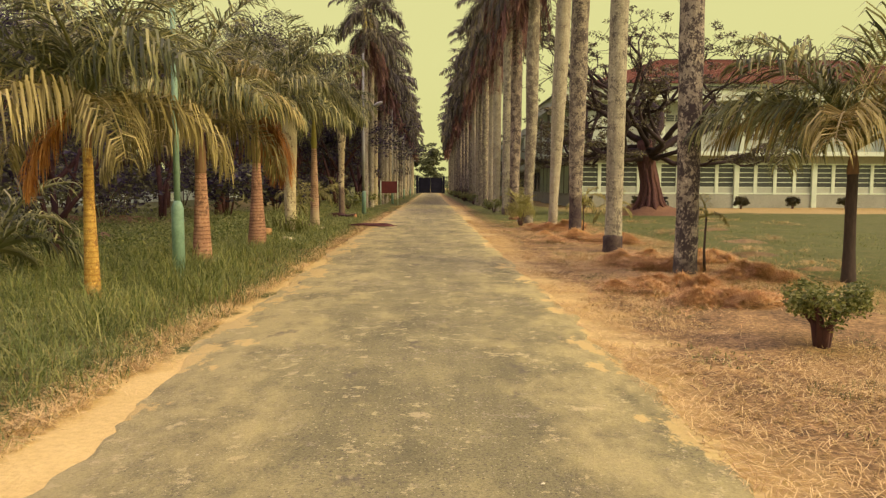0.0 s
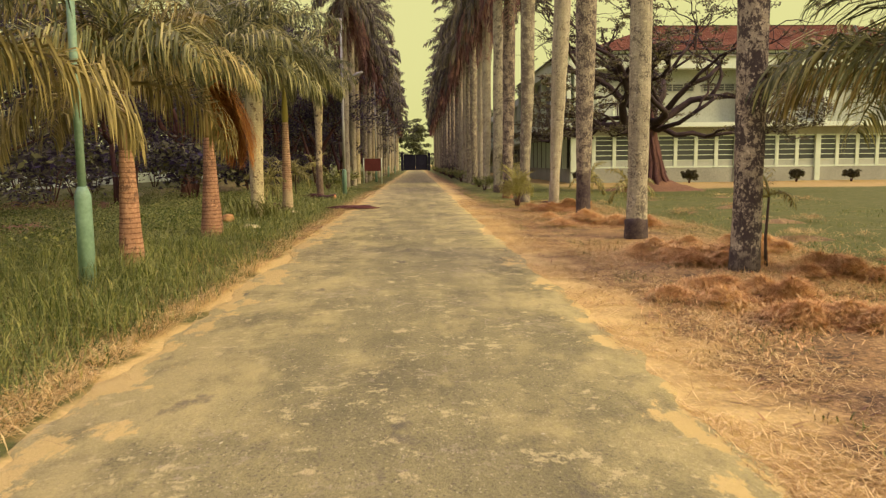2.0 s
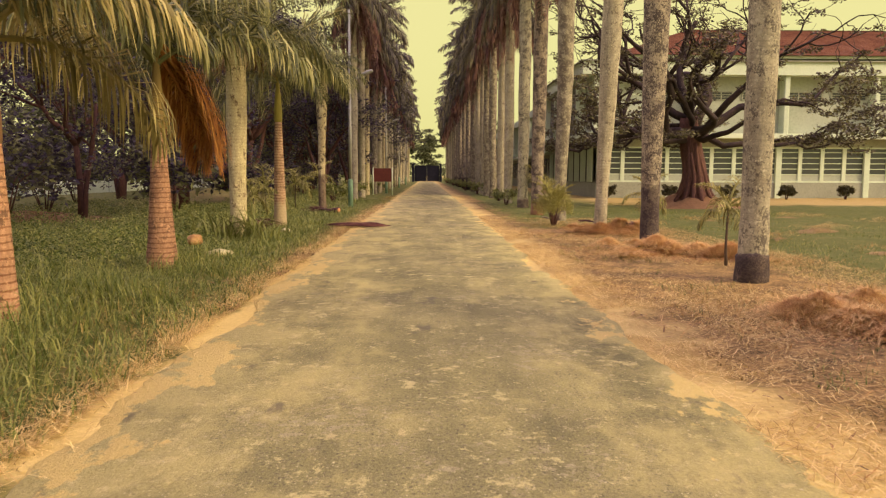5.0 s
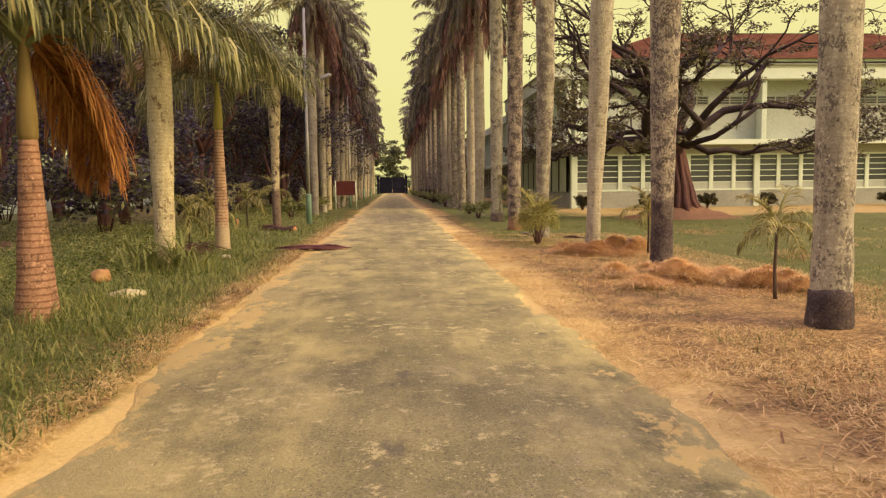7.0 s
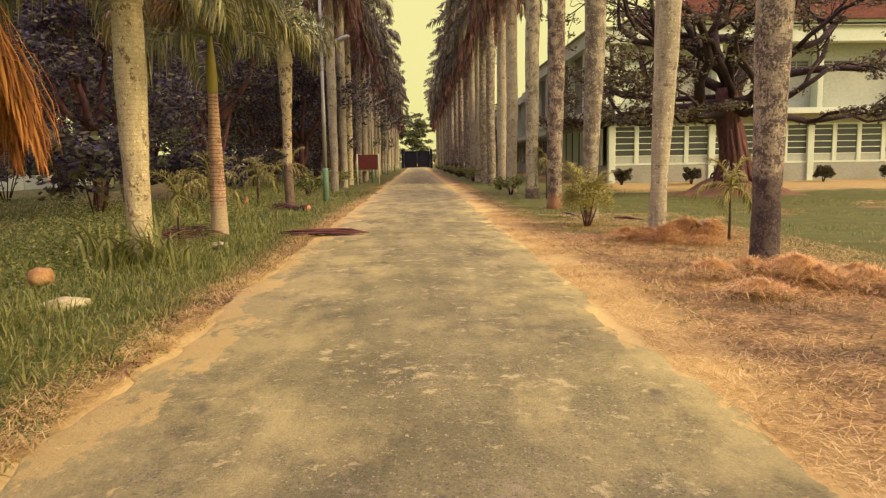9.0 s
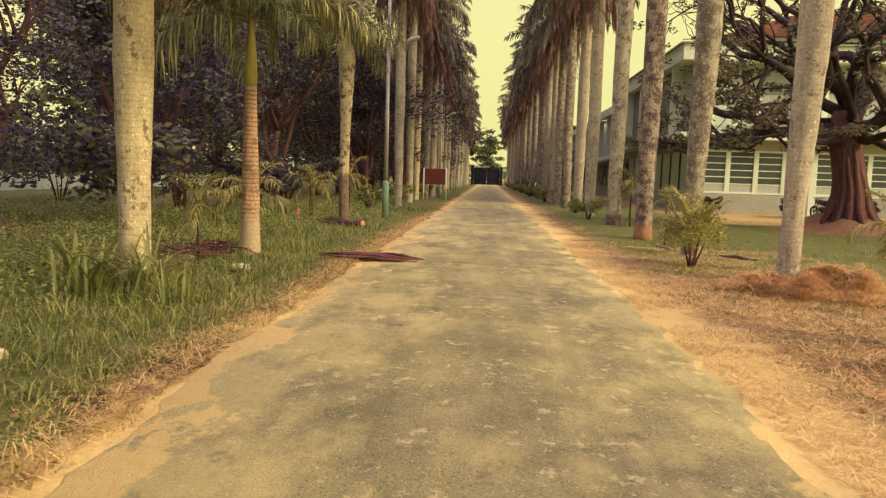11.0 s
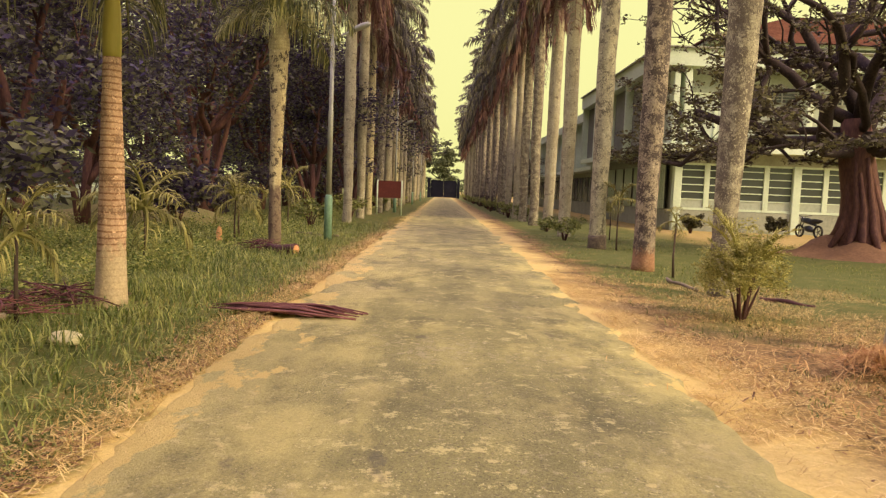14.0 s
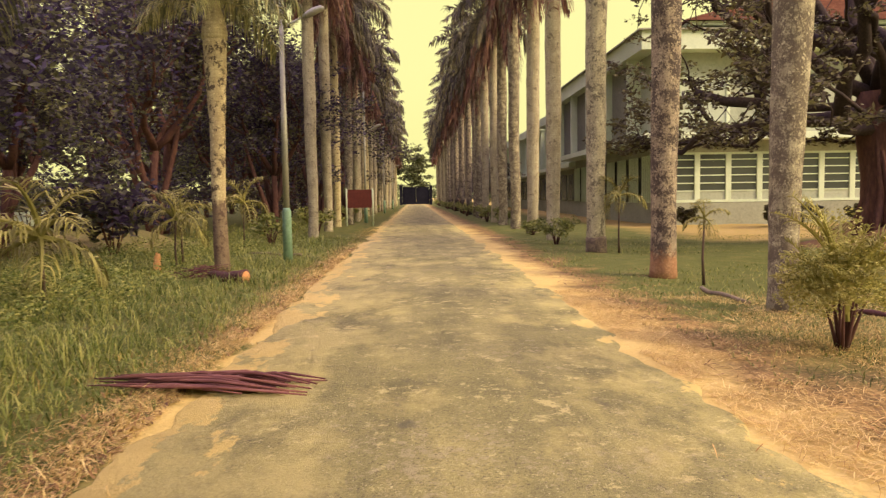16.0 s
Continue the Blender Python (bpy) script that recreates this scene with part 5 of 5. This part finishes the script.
def hay_piles():
    rng = np.random.default_rng(14)
    for i, (x, y, r, h) in enumerate(HAY):
        near = x < 6.2 and y < 29
        ob = mound("haystack", x, y, r * 0.9, r * 0.75, h * 0.42, M_HAY if near else M_EARTHY, "heap of dry cut straw lying on the grass", "straw heap", i * 3.1, "straw heaps")
        # tangled lumps of strands, with hollows between them
        lumps = 9
        cx, cy = rng.normal(0, 0.42 * r, lumps), rng.normal(0, 0.36 * r, lumps)
        top = h * rng.uniform(0.55, 1.25, lumps) * np.exp(-0.6 * (cx ** 2 + cy ** 2) / r ** 2)
        n = 7600 if near else 420
        k = rng.integers(0, lumps, n)
        u, a = np.abs(rng.normal(0, 0.5, n)), rng.uniform(0, 2 * np.pi, n)
        wide = 0.42 * r * rng.uniform(0.7, 1.3, lumps)[k]
        z = top[k] * np.exp(-1.6 * u ** 2) + 0.015 + 0.05 * rng.random(n)
        v, q, t = straw_strands(cx[k] + wide * u * np.cos(a), cy[k] + wide * u * np.sin(a), z, rng, 0.24, 0.0028)
        tagged(put("straw", numpy_mesh("straw", v, q, M_STRAW if near else M_CHAFF, t), ob), kind="stuff")
        # loose orange strands strewn round the heap
        n = 1500 if near else 60
        v, q, t = straw_strands(rng.normal(0, 0.95 * r, n), rng.normal(0, 0.8 * r, n), np.full(n, 0.02), rng, 0.22, 0.0026)
        tagged(put("loose_straw", numpy_mesh("loose_straw", v, q, M_STRAW if near else M_CHAFF, t), ob), kind="stuff")


grow_grass()
lay_straw()
lay_edge_straw()
lay_leaf_litter()
hay_piles()


# ---- shrubs ----
def shrub(x, y, h, r, seed, label, mat=M_SHRUB, leaf=0.05, n=26, per=45, stems=6, group="shrubs by the road", low=0.35, thick=1.0):
    rng = random.Random(seed)
    s = thing("shrub", pose(x, y, 0), label, "shrub", group)
    g = Geo()
    tips = []
    for k in range(stems):
        a = 6.283 * k / stems + rng.uniform(-0.4, 0.4)
        e = Vector((math.cos(a) * r * 0.7, math.sin(a) * r * 0.7, h * rng.uniform(0.6, 0.95)))
        mid = Vector((e.x * 0.3, e.y * 0.3, e.z * 0.55))
        g.tube([(e.x * 0.06, e.y * 0.06, -0.05), mid, e], [0.03 * thick, 0.02 * thick, 0.008 * thick], 6)
        tips += [e, mid.lerp(e, 0.6)]
    part("stem", g, M_BARK_RED, s)
    while len(tips) < n:
        a = rng.uniform(0, 6.283)
        q = math.sqrt(rng.random()) * r
        tips.append(Vector((q * math.cos(a), q * math.sin(a), h * rng.uniform(low, 1.0))))
    put("foliage", leaf_cloud("foliage", mat, tips, per, r * 0.33, leaf, seed, 0.8), s)


shrub(3.65, 6.75, 0.6, 0.36, 1, "small clipped shrub with twisted reddish stems", M_SHRUB, 0.024, 40, 90, 5, low=0.6, thick=1.7)
FEATHER = [frond_mesh("spray", M_FEATHER, 1.0, 78, 40, 34, 0.17, 0.1, 0.016, 90), frond_mesh("spray", M_FEATHER, 0.95, 62, 55, 34, 0.17, 0.15, 0.016, 91), frond_mesh("spray", M_FEATHER, 0.85, 45, 60, 34, 0.16, 0.2, 0.016, 92)]


def feathery_shrub(x, y, s, seed, count, label):
    rng = random.Random(seed)
    clumps = []
    for k in range(120):
        a, q = rng.uniform(0, 6.283), 0.58 * math.sqrt(rng.random())
        clumps.append((q * math.cos(a), q * math.sin(a), 0.42 + 1.05 * rng.random() * (1.0 - 1.2 * q)))
    t = thing("shrub", pose(x, y, 0) @ Matrix.Diagonal((s, s, s, 1)), label, "shrub", "shrubs by the road")
    g = Geo()
    for k in range(10):
        a = k * 0.7
        q = rng.uniform(0.06, 0.3)
        e = (q * math.cos(a), q * math.sin(a), rng.uniform(0.35, 0.75))
        g.tube([(0.03 * math.cos(a), 0.03 * math.sin(a), -0.05), (e[0] * 0.6, e[1] * 0.6, e[2] * 0.5), e], [0.024, 0.016, 0.006], 6)
    part("stem", g, M_BARK_RED, t, "bundle of dark reddish stems")
    put("foliage", leaf_cloud("foliage", M_FEATHER, clumps, 48, 0.12, 0.024, seed, 1.0), t)
    for k in range(count):
        a = rng.uniform(0, 360)
        q = rng.uniform(0.02, 0.2)
        m = pose(q * math.cos(radians(a)), q * math.sin(radians(a)), rng.uniform(0.25, 0.98), rng.uniform(-25, 25), rng.uniform(-24, 6), a)
        put("spray", FEATHER[(0, 1, 1, 2, 2)[k % 5]], t, m @ Matrix.Diagonal((0.75, 0.75, 0.75, 1)))


feathery_shrub(3.48, 28.85, 0.95, 2, 26, "feathery yellow-green shrub beside the road")
shrub(3.75, 44.5, 0.75, 0.6, 3, "low green shrub at the road edge", M_SHRUB, 0.05)
shrub(4.25, 61.5, 0.9, 0.7, 4, "low green shrub at the road edge", M_SHRUB, 0.06)
shrub(3.9, 50.0, 0.5, 0.5, 5, "low green shrub at the road edge", M_SHRUB, 0.05)
rng_s = random.Random(3)
for k in range(16):
    shrub(3.9 + rng_s.uniform(-0.4, 0.5), 66 + 7 * k, rng_s.uniform(0.7, 1.1), rng_s.uniform(0.6, 0.9), 20 + k, "low green shrub at the road edge", M_SHRUB, 0.09, 14, 30)
for k in range(14):
    shrub(-5.2 + rng_s.uniform(-0.7, 0.5), 46 + 8 * k, rng_s.uniform(0.6, 1.1), rng_s.uniform(0.6, 0.9), 50 + k, "green undergrowth shrub among the palms", M_SHRUB, 0.09, 14, 30)
for k, (x, y) in enumerate(((11.1, 53.6), (15.0, 53.5), (22.5, 53.5), (26.3, 53.5), (18.8, 53.6), (30.2, 53.5), (34.0, 53.5))):
    shrub(x, y, 0.85, 0.5, 80 + k, "dark round clipped bush beside the building", M_TOPIARY, 0.07, 40, 40, 4, "clipped bushes by the building")


# ---- things on the verges ----
def strap_leaf(out, ln):
    vs = []
    for i in range(8):
        u = i / 7
        p = Vector((ln * out * (u ** 1.3), 0, ln * (1.25 * u - (0.35 + 0.6 * out) * u * u)))
        w = 0.019 * (1 - u ** 2.2)
        vs += [p - Vector((0, w, -0.006)), p, p + Vector((0, w, 0.006))]
    g = Geo()
    g.add(vs, [(3 * i + j, 3 * i + j + 1, 3 * i + j + 4, 3 * i + j + 3) for i in range(7) for j in range(2)])
    return g.mesh("leaf", M_SHRUB)


STRAPS = [strap_leaf(o, 1.0) for o in (0.3, 0.45, 0.6, 0.75, 0.9)]


def lily_clump(x, y, seed, n=46, h=0.75, label="clump of long arching strap-leaved lily plants"):
    rng = random.Random(seed)
    t = thing("lily_clump", pose(x, y, 0), label, "plant", "lily clumps")
    for k in range(n):
        q = h * rng.uniform(0.7, 1.3)
        put("leaf", STRAPS[k % 5], t, pose(rng.uniform(-0.28, 0.28), rng.uniform(-0.28, 0.28), -0.02, 0, 0, rng.uniform(0, 360)) @ Matrix.Diagonal((q, q, q, 1)))


lily_clump(-4.2, 23.5, 1, 60, 0.95)
lily_clump(-4.75, 23.3, 2, 50, 0.9)
lily_clump(-5.3, 24.0, 3, 40, 0.8)
lily_clump(-3.75, 23.1, 4, 26, 0.7)


def boulder(name, x, y, z, sx, sy, sz, mat, label, category, seed):
    bm = bmesh.new()
    bmesh.ops.create_icosphere(bm, subdivisions=3, radius=1)
    for v in bm.verts:
        k = 1 + 0.18 * noise.noise(v.co * 1.6 + Vector((seed, 0, 0))) + 0.05 * noise.noise(v.co * 5 + Vector((0, seed, 0)))
        v.co = Vector((v.co.x * sx * k, v.co.y * sy * k, max(v.co.z, -0.6) * sz * k))
    me = bpy.data.meshes.new(name)
    bm.to_mesh(me)
    bm.free()
    me.materials.append(mat)
    me.polygons.foreach_set("use_smooth", [True] * len(me.polygons))
    return tagged(put(name, me, None, pose(x, y, z, 0, 0, seed * 40)), label, category)


boulder("stone", -4.0, 20.35, 0.06, 0.27, 0.17, 0.075, M_ROCK, "flat pale limestone lying in the grass", "stone", 1)
boulder("coconut", -4.75, 21.4, 0.2, 0.15, 0.14, 0.13, M_HUSK, "brown fallen coconut husk in the grass", "coconut", 2)
boulder("stone", -3.85, 25.95, 0.05, 0.24, 0.15, 0.06, M_ROCK, "flat pale stone in short grass", "stone", 3)


def fallen_frond():
    """A dry palm sheath and midribs lying from the grass onto the road."""
    ob = thing("fallen_frond", pose(-1.3, 27.66, 0.035, 0, 0, 169), "fallen dark red-brown dry palm frond reaching onto the road", "palm frond")
    rng = random.Random(6)
    for k in range(46):
        o = rng.uniform(-0.2, 0.2)
        l0, l1 = rng.uniform(0.0, 0.7), rng.uniform(0.9, 1.9)
        z = 0.015 + 0.1 * rng.random() * (1 - 3.5 * abs(o))
        g = Geo()
        g.tube([(l0, o * 1.25, z * 0.3 + 0.01), (l0 * 0.6 + l1 * 0.4, o * 1.1 + rng.uniform(-0.05, 0.05), z + 0.02), (l0 * 0.25 + l1 * 0.75, o * 0.9 + rng.uniform(-0.06, 0.06), z), (l1, o * 0.7 + rng.uniform(-0.08, 0.08), z * 0.5 + 0.012)], [0.006, 0.014, 0.012, 0.004], 5)
        part("rib", g, M_SIENNA, ob)
    g = Geo()
    n, verts, faces = 14, [], []
    for i in range(n + 1):
        u = i / n
        w = (0.12 * math.sin(math.pi * min(1, u * 0.9 + 0.06)) + 0.015) * (1 + 0.5 * noise.noise((u * 4, 7, 1)))
        for j in range(7):
            a = math.pi * j / 6
            verts.append((0.35 + 1.25 * u, math.cos(a) * w + 0.05 * noise.noise((u * 6, j * 1.7, 0)), max(0.006, math.sin(a) * w * 0.4 + 0.012 + 0.05 * noise.noise((u * 8, j * 1.9, 4)))))
    for i in range(n):
        for j in range(6):
            q = i * 7 + j
            faces.append((q, q + 1, q + 8, q + 7))
    g.add(verts, faces)
    part("sheath", g, M_SIENNA, ob)


fallen_frond()


def log_thing(name, x, y, yaw, length, r, label, mat, cut=None, seed=0, bend=0.09):
    ob = thing(name, pose(x, y, r * 0.75, 0, 0, yaw), label, "log")
    g = Geo()
    n = 8
    g.tube([(length * i / n, bend * math.sin(3 * i / n + seed), 0.02 * math.sin(i + seed)) for i in range(n + 1)], [r * (1 + 0.45 * noise.noise((i * 0.9, seed + 0.4, 0.3))) * (1 - 0.25 * i / n) for i in range(n + 1)], 10)
    part("bark", g, mat, ob)
    if cut:
        g = Geo()
        g.tube([(-0.012, bend * math.sin(seed), 0.02 * math.sin(seed)), (0.004, bend * math.sin(seed), 0.02 * math.sin(seed))], [r * 0.86, r * 0.92], 12)
        part("cut_face", g, cut, ob, "fresh orange cut wood face")


log_thing("log", -3.62, 35.6, 152, 0.95, 0.12, "short cut log with bright orange end in grass", M_BARK_RED, M_CUT, 1)
log_thing("branch", -3.5, 41.4, 150, 1.9, 0.05, "fallen pale branch lying on the verge", M_DEADWOOD, None, 2)
log_thing("log", 3.86, 33.3, -86, 1.5, 0.035, "weathered grey log lying on the lawn", M_DEADWOOD, M_ROCK, 3)
log_thing("log", 4.72, 31.0, -66, 0.9, 0.04, "dark rotting log behind a shrub", M_BARK_RED, None, 4)
log_thing("log", -4.9, 26.75, 200, 0.45, 0.07, "short pale log among dry twigs in the weeds", M_DEADWOOD, M_ROCK, 6)
log_thing("log", 4.95, 26.4, 25, 0.7, 0.15, "red-brown broken stump among cut straw", M_BARK_RED, M_EARTH, 5)


def stump(x, y, h, r, seed):
    """A broken stump with a jagged top."""
    g = Geo()
    k = 12
    g.tube([(0, 0, -0.08), (0, 0, h * 0.3), (0.02, 0, h * 0.7), (0.03, 0.01, h)], [r * 1.3, r, r * 0.9, r * 0.6], k)
    for q in range(len(g.v)):
        a, c, z = g.v[q]
        if z > h * 0.9:
            g.v[q] = (a, c, z + h * 0.45 * noise.noise((a * 40 + seed, c * 40, 1)))
    tagged(put("stump", g.mesh("stump", M_CUT), None, pose(x, y, 0)), "small broken orange wood stump in grass", "stump")


stump(-6.2, 38.3, 0.36, 0.08, 3)


def twig_heap(x, y, seed, r=0.6, n=60):
    rng = random.Random(seed)
    g = Geo()
    for k in range(n):
        a, t = rng.uniform(0, 6.283), rng.uniform(-0.2, 0.35)
        p = Vector((rng.gauss(0, r * 0.5), rng.gauss(0, r * 0.4), rng.uniform(0.03, 0.22)))
        d = Vector((math.cos(a) * math.cos(t), math.sin(a) * math.cos(t), math.sin(t))) * rng.uniform(0.15, 0.4)
        a0, b0 = p - d, p + d
        a0.z, b0.z = max(a0.z, 0.01), max(b0.z, 0.01)
        g.tube([a0, p + Vector((0, 0, 0.02)), b0], [0.006, 0.009, 0.004], 5)
    tagged(put("twig_heap", g.mesh("twig_heap", M_SIENNA), None, pose(x, y, 0)), "heap of dry red-brown twigs in the weeds", "twigs", "twig heaps", "stuff")


twig_heap(-5.2, 27.0, 1)
twig_heap(-5.0, 28.0, 2, 0.5)
twig_heap(-4.9, 25.0, 3, 0.4, 40)
twig_heap(-4.7, 36.2, 4, 0.5, 40)


def weeds(name, x0, x1, y0, y1, n, h, seed, label):
    """Low broad-leaved weeds under the trees."""
    rng = np.random.default_rng(seed)
    c = np.stack([rng.uniform(x0, x1, n), rng.uniform(y0, y1, n), rng.uniform(0.05, h, n)], 1)
    tagged(put(name, leaf_cloud(name, M_GRASS, c, 34, 0.26, 0.032, seed, 0.7)), label, "weeds", kind="stuff")


weeds("weed_patch", -9.5, -4.9, 26.5, 37, 620, 0.28, 31, "low leafy green weeds under the trees")
weeds("weed_patch", -8.5, -4.6, 18, 26, 260, 0.2, 32, "low leafy green weeds beside the palms")
weeds("weed_patch", -9.0, -4.8, 38, 60, 360, 0.35, 33, "low leafy green weeds along the avenue")


# small tree and feathery palm in the grass, with red earth beyond
broadleaf(-7.6, 15.0, KITS[2], 0.42, 60, "small dark tree with low reddish branches in grass")
sapling(-6.6, 11.2, 0.55, 21, "low green palm with arching fronds in grass", 9, 1.9)
sapling(-7.6, 12.6, 0.6, 22, "low green palm with arching fronds in grass", 9, 1.9)
mound("earth_bank", -9.5, 21.0, 1.8, 0.9, 0.16, M_EARTH, "low bank of bare red earth", "mound", 11)
mound("earth_bank", -13.0, 31.0, 4.5, 2.0, 0.3, M_EARTH, "low bank of bare red earth", "mound", 13)
mound("grass_bank", -12.0, 47.0, 5.5, 5.0, 0.7, M_LAWN, "low grassy bank under trees", "mound", 15)


def boundary_wall():
    w = thing("boundary_wall", pose(-27, 0, 0), "long low whitewashed boundary wall behind the trees", "wall")
    for k in range(14):
        g = Geo()
        g.box(-0.12, 22 + 6 * k, -0.1, 0.12, 27.6 + 6 * k, 0.95)
        part("wall_panel", g, M_WHITE, w, "", False)
        g = Geo()
        g.box(-0.2, 27.62 + 6 * k, -0.1, 0.2, 27.98 + 6 * k, 1.15)
        part("pier", g, M_WHITE, w, "", False)


boundary_wall()


def motorcycle(x, y, yaw):
    m = thing("motorcycle", pose(x, y, 0, 0, 0, yaw), "dark parked motorcycle beside the building", "motorcycle")
    for cx in (-0.64, 0.64):
        g = Geo()
        ring = [(cx + 0.27 * math.cos(a), 0, 0.3 + 0.27 * math.sin(a)) for a in np.linspace(0, 2 * math.pi, 21)]
        g.tube(ring, 0.05, 8, False)
        wheel = part("tyre", g, M_RUBBER, m)
        g = Geo()
        for k in range(5):
            a = k * 1.2566
            g.tube([(cx, 0, 0.3), (cx + 0.24 * math.cos(a), 0, 0.3 + 0.24 * math.sin(a))], [0.02, 0.014], 6)
        part("spokes", g, M_RUBBER, wheel)
    g = Geo()
    g.tube([(-0.45, 0, 0.62), (-0.2, 0, 0.72), (0.1, 0, 0.8), (0.35, 0, 0.82), (0.45, 0, 0.75)], [0.07, 0.12, 0.15, 0.13, 0.06], 12)
    part("tank", g, M_BIKE, m)
    g = Geo()
    g.tube([(-0.85, 0, 0.82), (-0.6, 0, 0.8), (-0.2, 0, 0.78), (0.0, 0, 0.8)], [0.05, 0.11, 0.12, 0.06], 10)
    part("seat", g, M_RUBBER, m)
    g = Geo()
    g.tube([(-0.2, -0.1, 0.35), (0.0, -0.02, 0.42), (0.22, 0.05, 0.45)], [0.1, 0.17, 0.1], 10)
    part("engine", g, M_BIKE, m)
    g = Geo()
    for s in (-0.07, 0.07):
        g.tube([(0.64, s, 0.3), (0.5, s, 0.65), (0.4, s, 1.0)], [0.025, 0.025, 0.022], 8)
    g.tube([(0.3, -0.36, 1.05), (0.4, -0.15, 1.0), (0.4, 0.15, 1.0), (0.3, 0.36, 1.05)], 0.016, 8)
    part("fork", g, M_RUBBER, m)
    g = Geo()
    g.tube([(0.42, 0, 0.9), (0.5, 0, 0.9), (0.56, 0, 0.9)], [0.06, 0.09, 0.085], 12)
    part("headlight", g, M_STEEL, m)


motorcycle(17.0, 54.4, 102)


def road_litter():
    """Chips of stone and dead leaves lying on the asphalt."""
    rng = np.random.default_rng(40)
    n = 900
    x, y = rng.normal(-0.1, 0.95, n), rng.uniform(2, 50, n)
    k = np.abs(x + 0.2) < 1.7
    x, y = x[k], y[k]
    z = 0.047 - 0.008 * np.abs(x + 0.2) ** 1.5
    a = rng.uniform(0, 6.28, len(x))
    s = 0.004 + 0.016 * rng.random(len(x)) ** 3
    d = np.stack([np.cos(a), np.sin(a), np.zeros(len(x))], 1) * s[:, None]
    e = np.stack([-np.sin(a), np.cos(a), np.zeros(len(x))], 1) * (s * 0.5)[:, None]
    p = np.stack([x, y, z], 1)
    t = p + np.array([0, 0, 1.0]) * (s * 0.35)[:, None]
    v = np.stack([p - d, p + e, p + d, p - e, t], 1)
    o = (np.arange(len(x)) * 5)[:, None]
    tr = np.concatenate([o + np.array(c) for c in ((0, 1, 4), (1, 2, 4), (2, 3, 4), (3, 0, 4))])
    tagged(put("road_litter", numpy_mesh("road_litter", v, tr, M_ROCK)), "small pale stone chips and leaf bits on asphalt", "litter", kind="stuff")


road_litter()


for k in range(16):
    shrub(-30.5 + rng_s.uniform(-1, 1), 20 + 6.5 * k, rng_s.uniform(2.2, 3.4), rng_s.uniform(2.6, 3.4), 120 + k, "tall dark hedge bush behind the boundary wall", M_LEAF_FAR, 0.22, 26, 40, 5, "hedge bushes behind the wall")
for k in range(9):
    shrub(-30 + 7.5 * k, 193 + rng_s.uniform(-1, 2), rng_s.uniform(3.0, 4.5), 4.2, 150 + k, "dark bush beyond the far gate", M_LEAF_FAR, 0.3, 26, 40, 5, "bushes beyond the gate")

for k, (x, y, h, r) in enumerate(((-9.5, 13.5, 2.2, 1.6), (-11.5, 17.0, 2.6, 2.2), (-12.5, 22.5, 2.4, 2.2), (-14.0, 27.0, 2.8, 2.4), (-16.5, 20.0, 3.0, 2.6), (-15.0, 36.0, 2.6, 2.4), (-9.0, 43.0, 2.0, 1.5), (-18.5, 46.0, 3.0, 2.6), (-11.0, 55.0, 2.4, 2.0), (-10.0, 66.0, 2.4, 2.0), (-10.0, 78.0, 2.6, 2.2), (-20.0, 60.0, 3.0, 2.6), (-13.5, 30.5, 3.2, 2.4), (-17.5, 31.5, 3.6, 2.8), (-22.0, 35.0, 4.2, 3.2), (-22.5, 27.0, 4.2, 3.2), (-20.0, 41.0, 3.8, 2.8), (-25.0, 50.0, 4.5, 3.4), (-9.2, 33.5, 2.4, 1.7))):
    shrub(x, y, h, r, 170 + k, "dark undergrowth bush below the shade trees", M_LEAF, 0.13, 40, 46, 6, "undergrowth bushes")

weeds("weed_patch", -14.0, -5.6, 9, 26, 520, 0.45, 34, "rank leafy undergrowth beside the young palms")
weeds("weed_patch", -16.0, -9.0, 26, 46, 380, 0.35, 35, "rank leafy undergrowth below the shade trees")
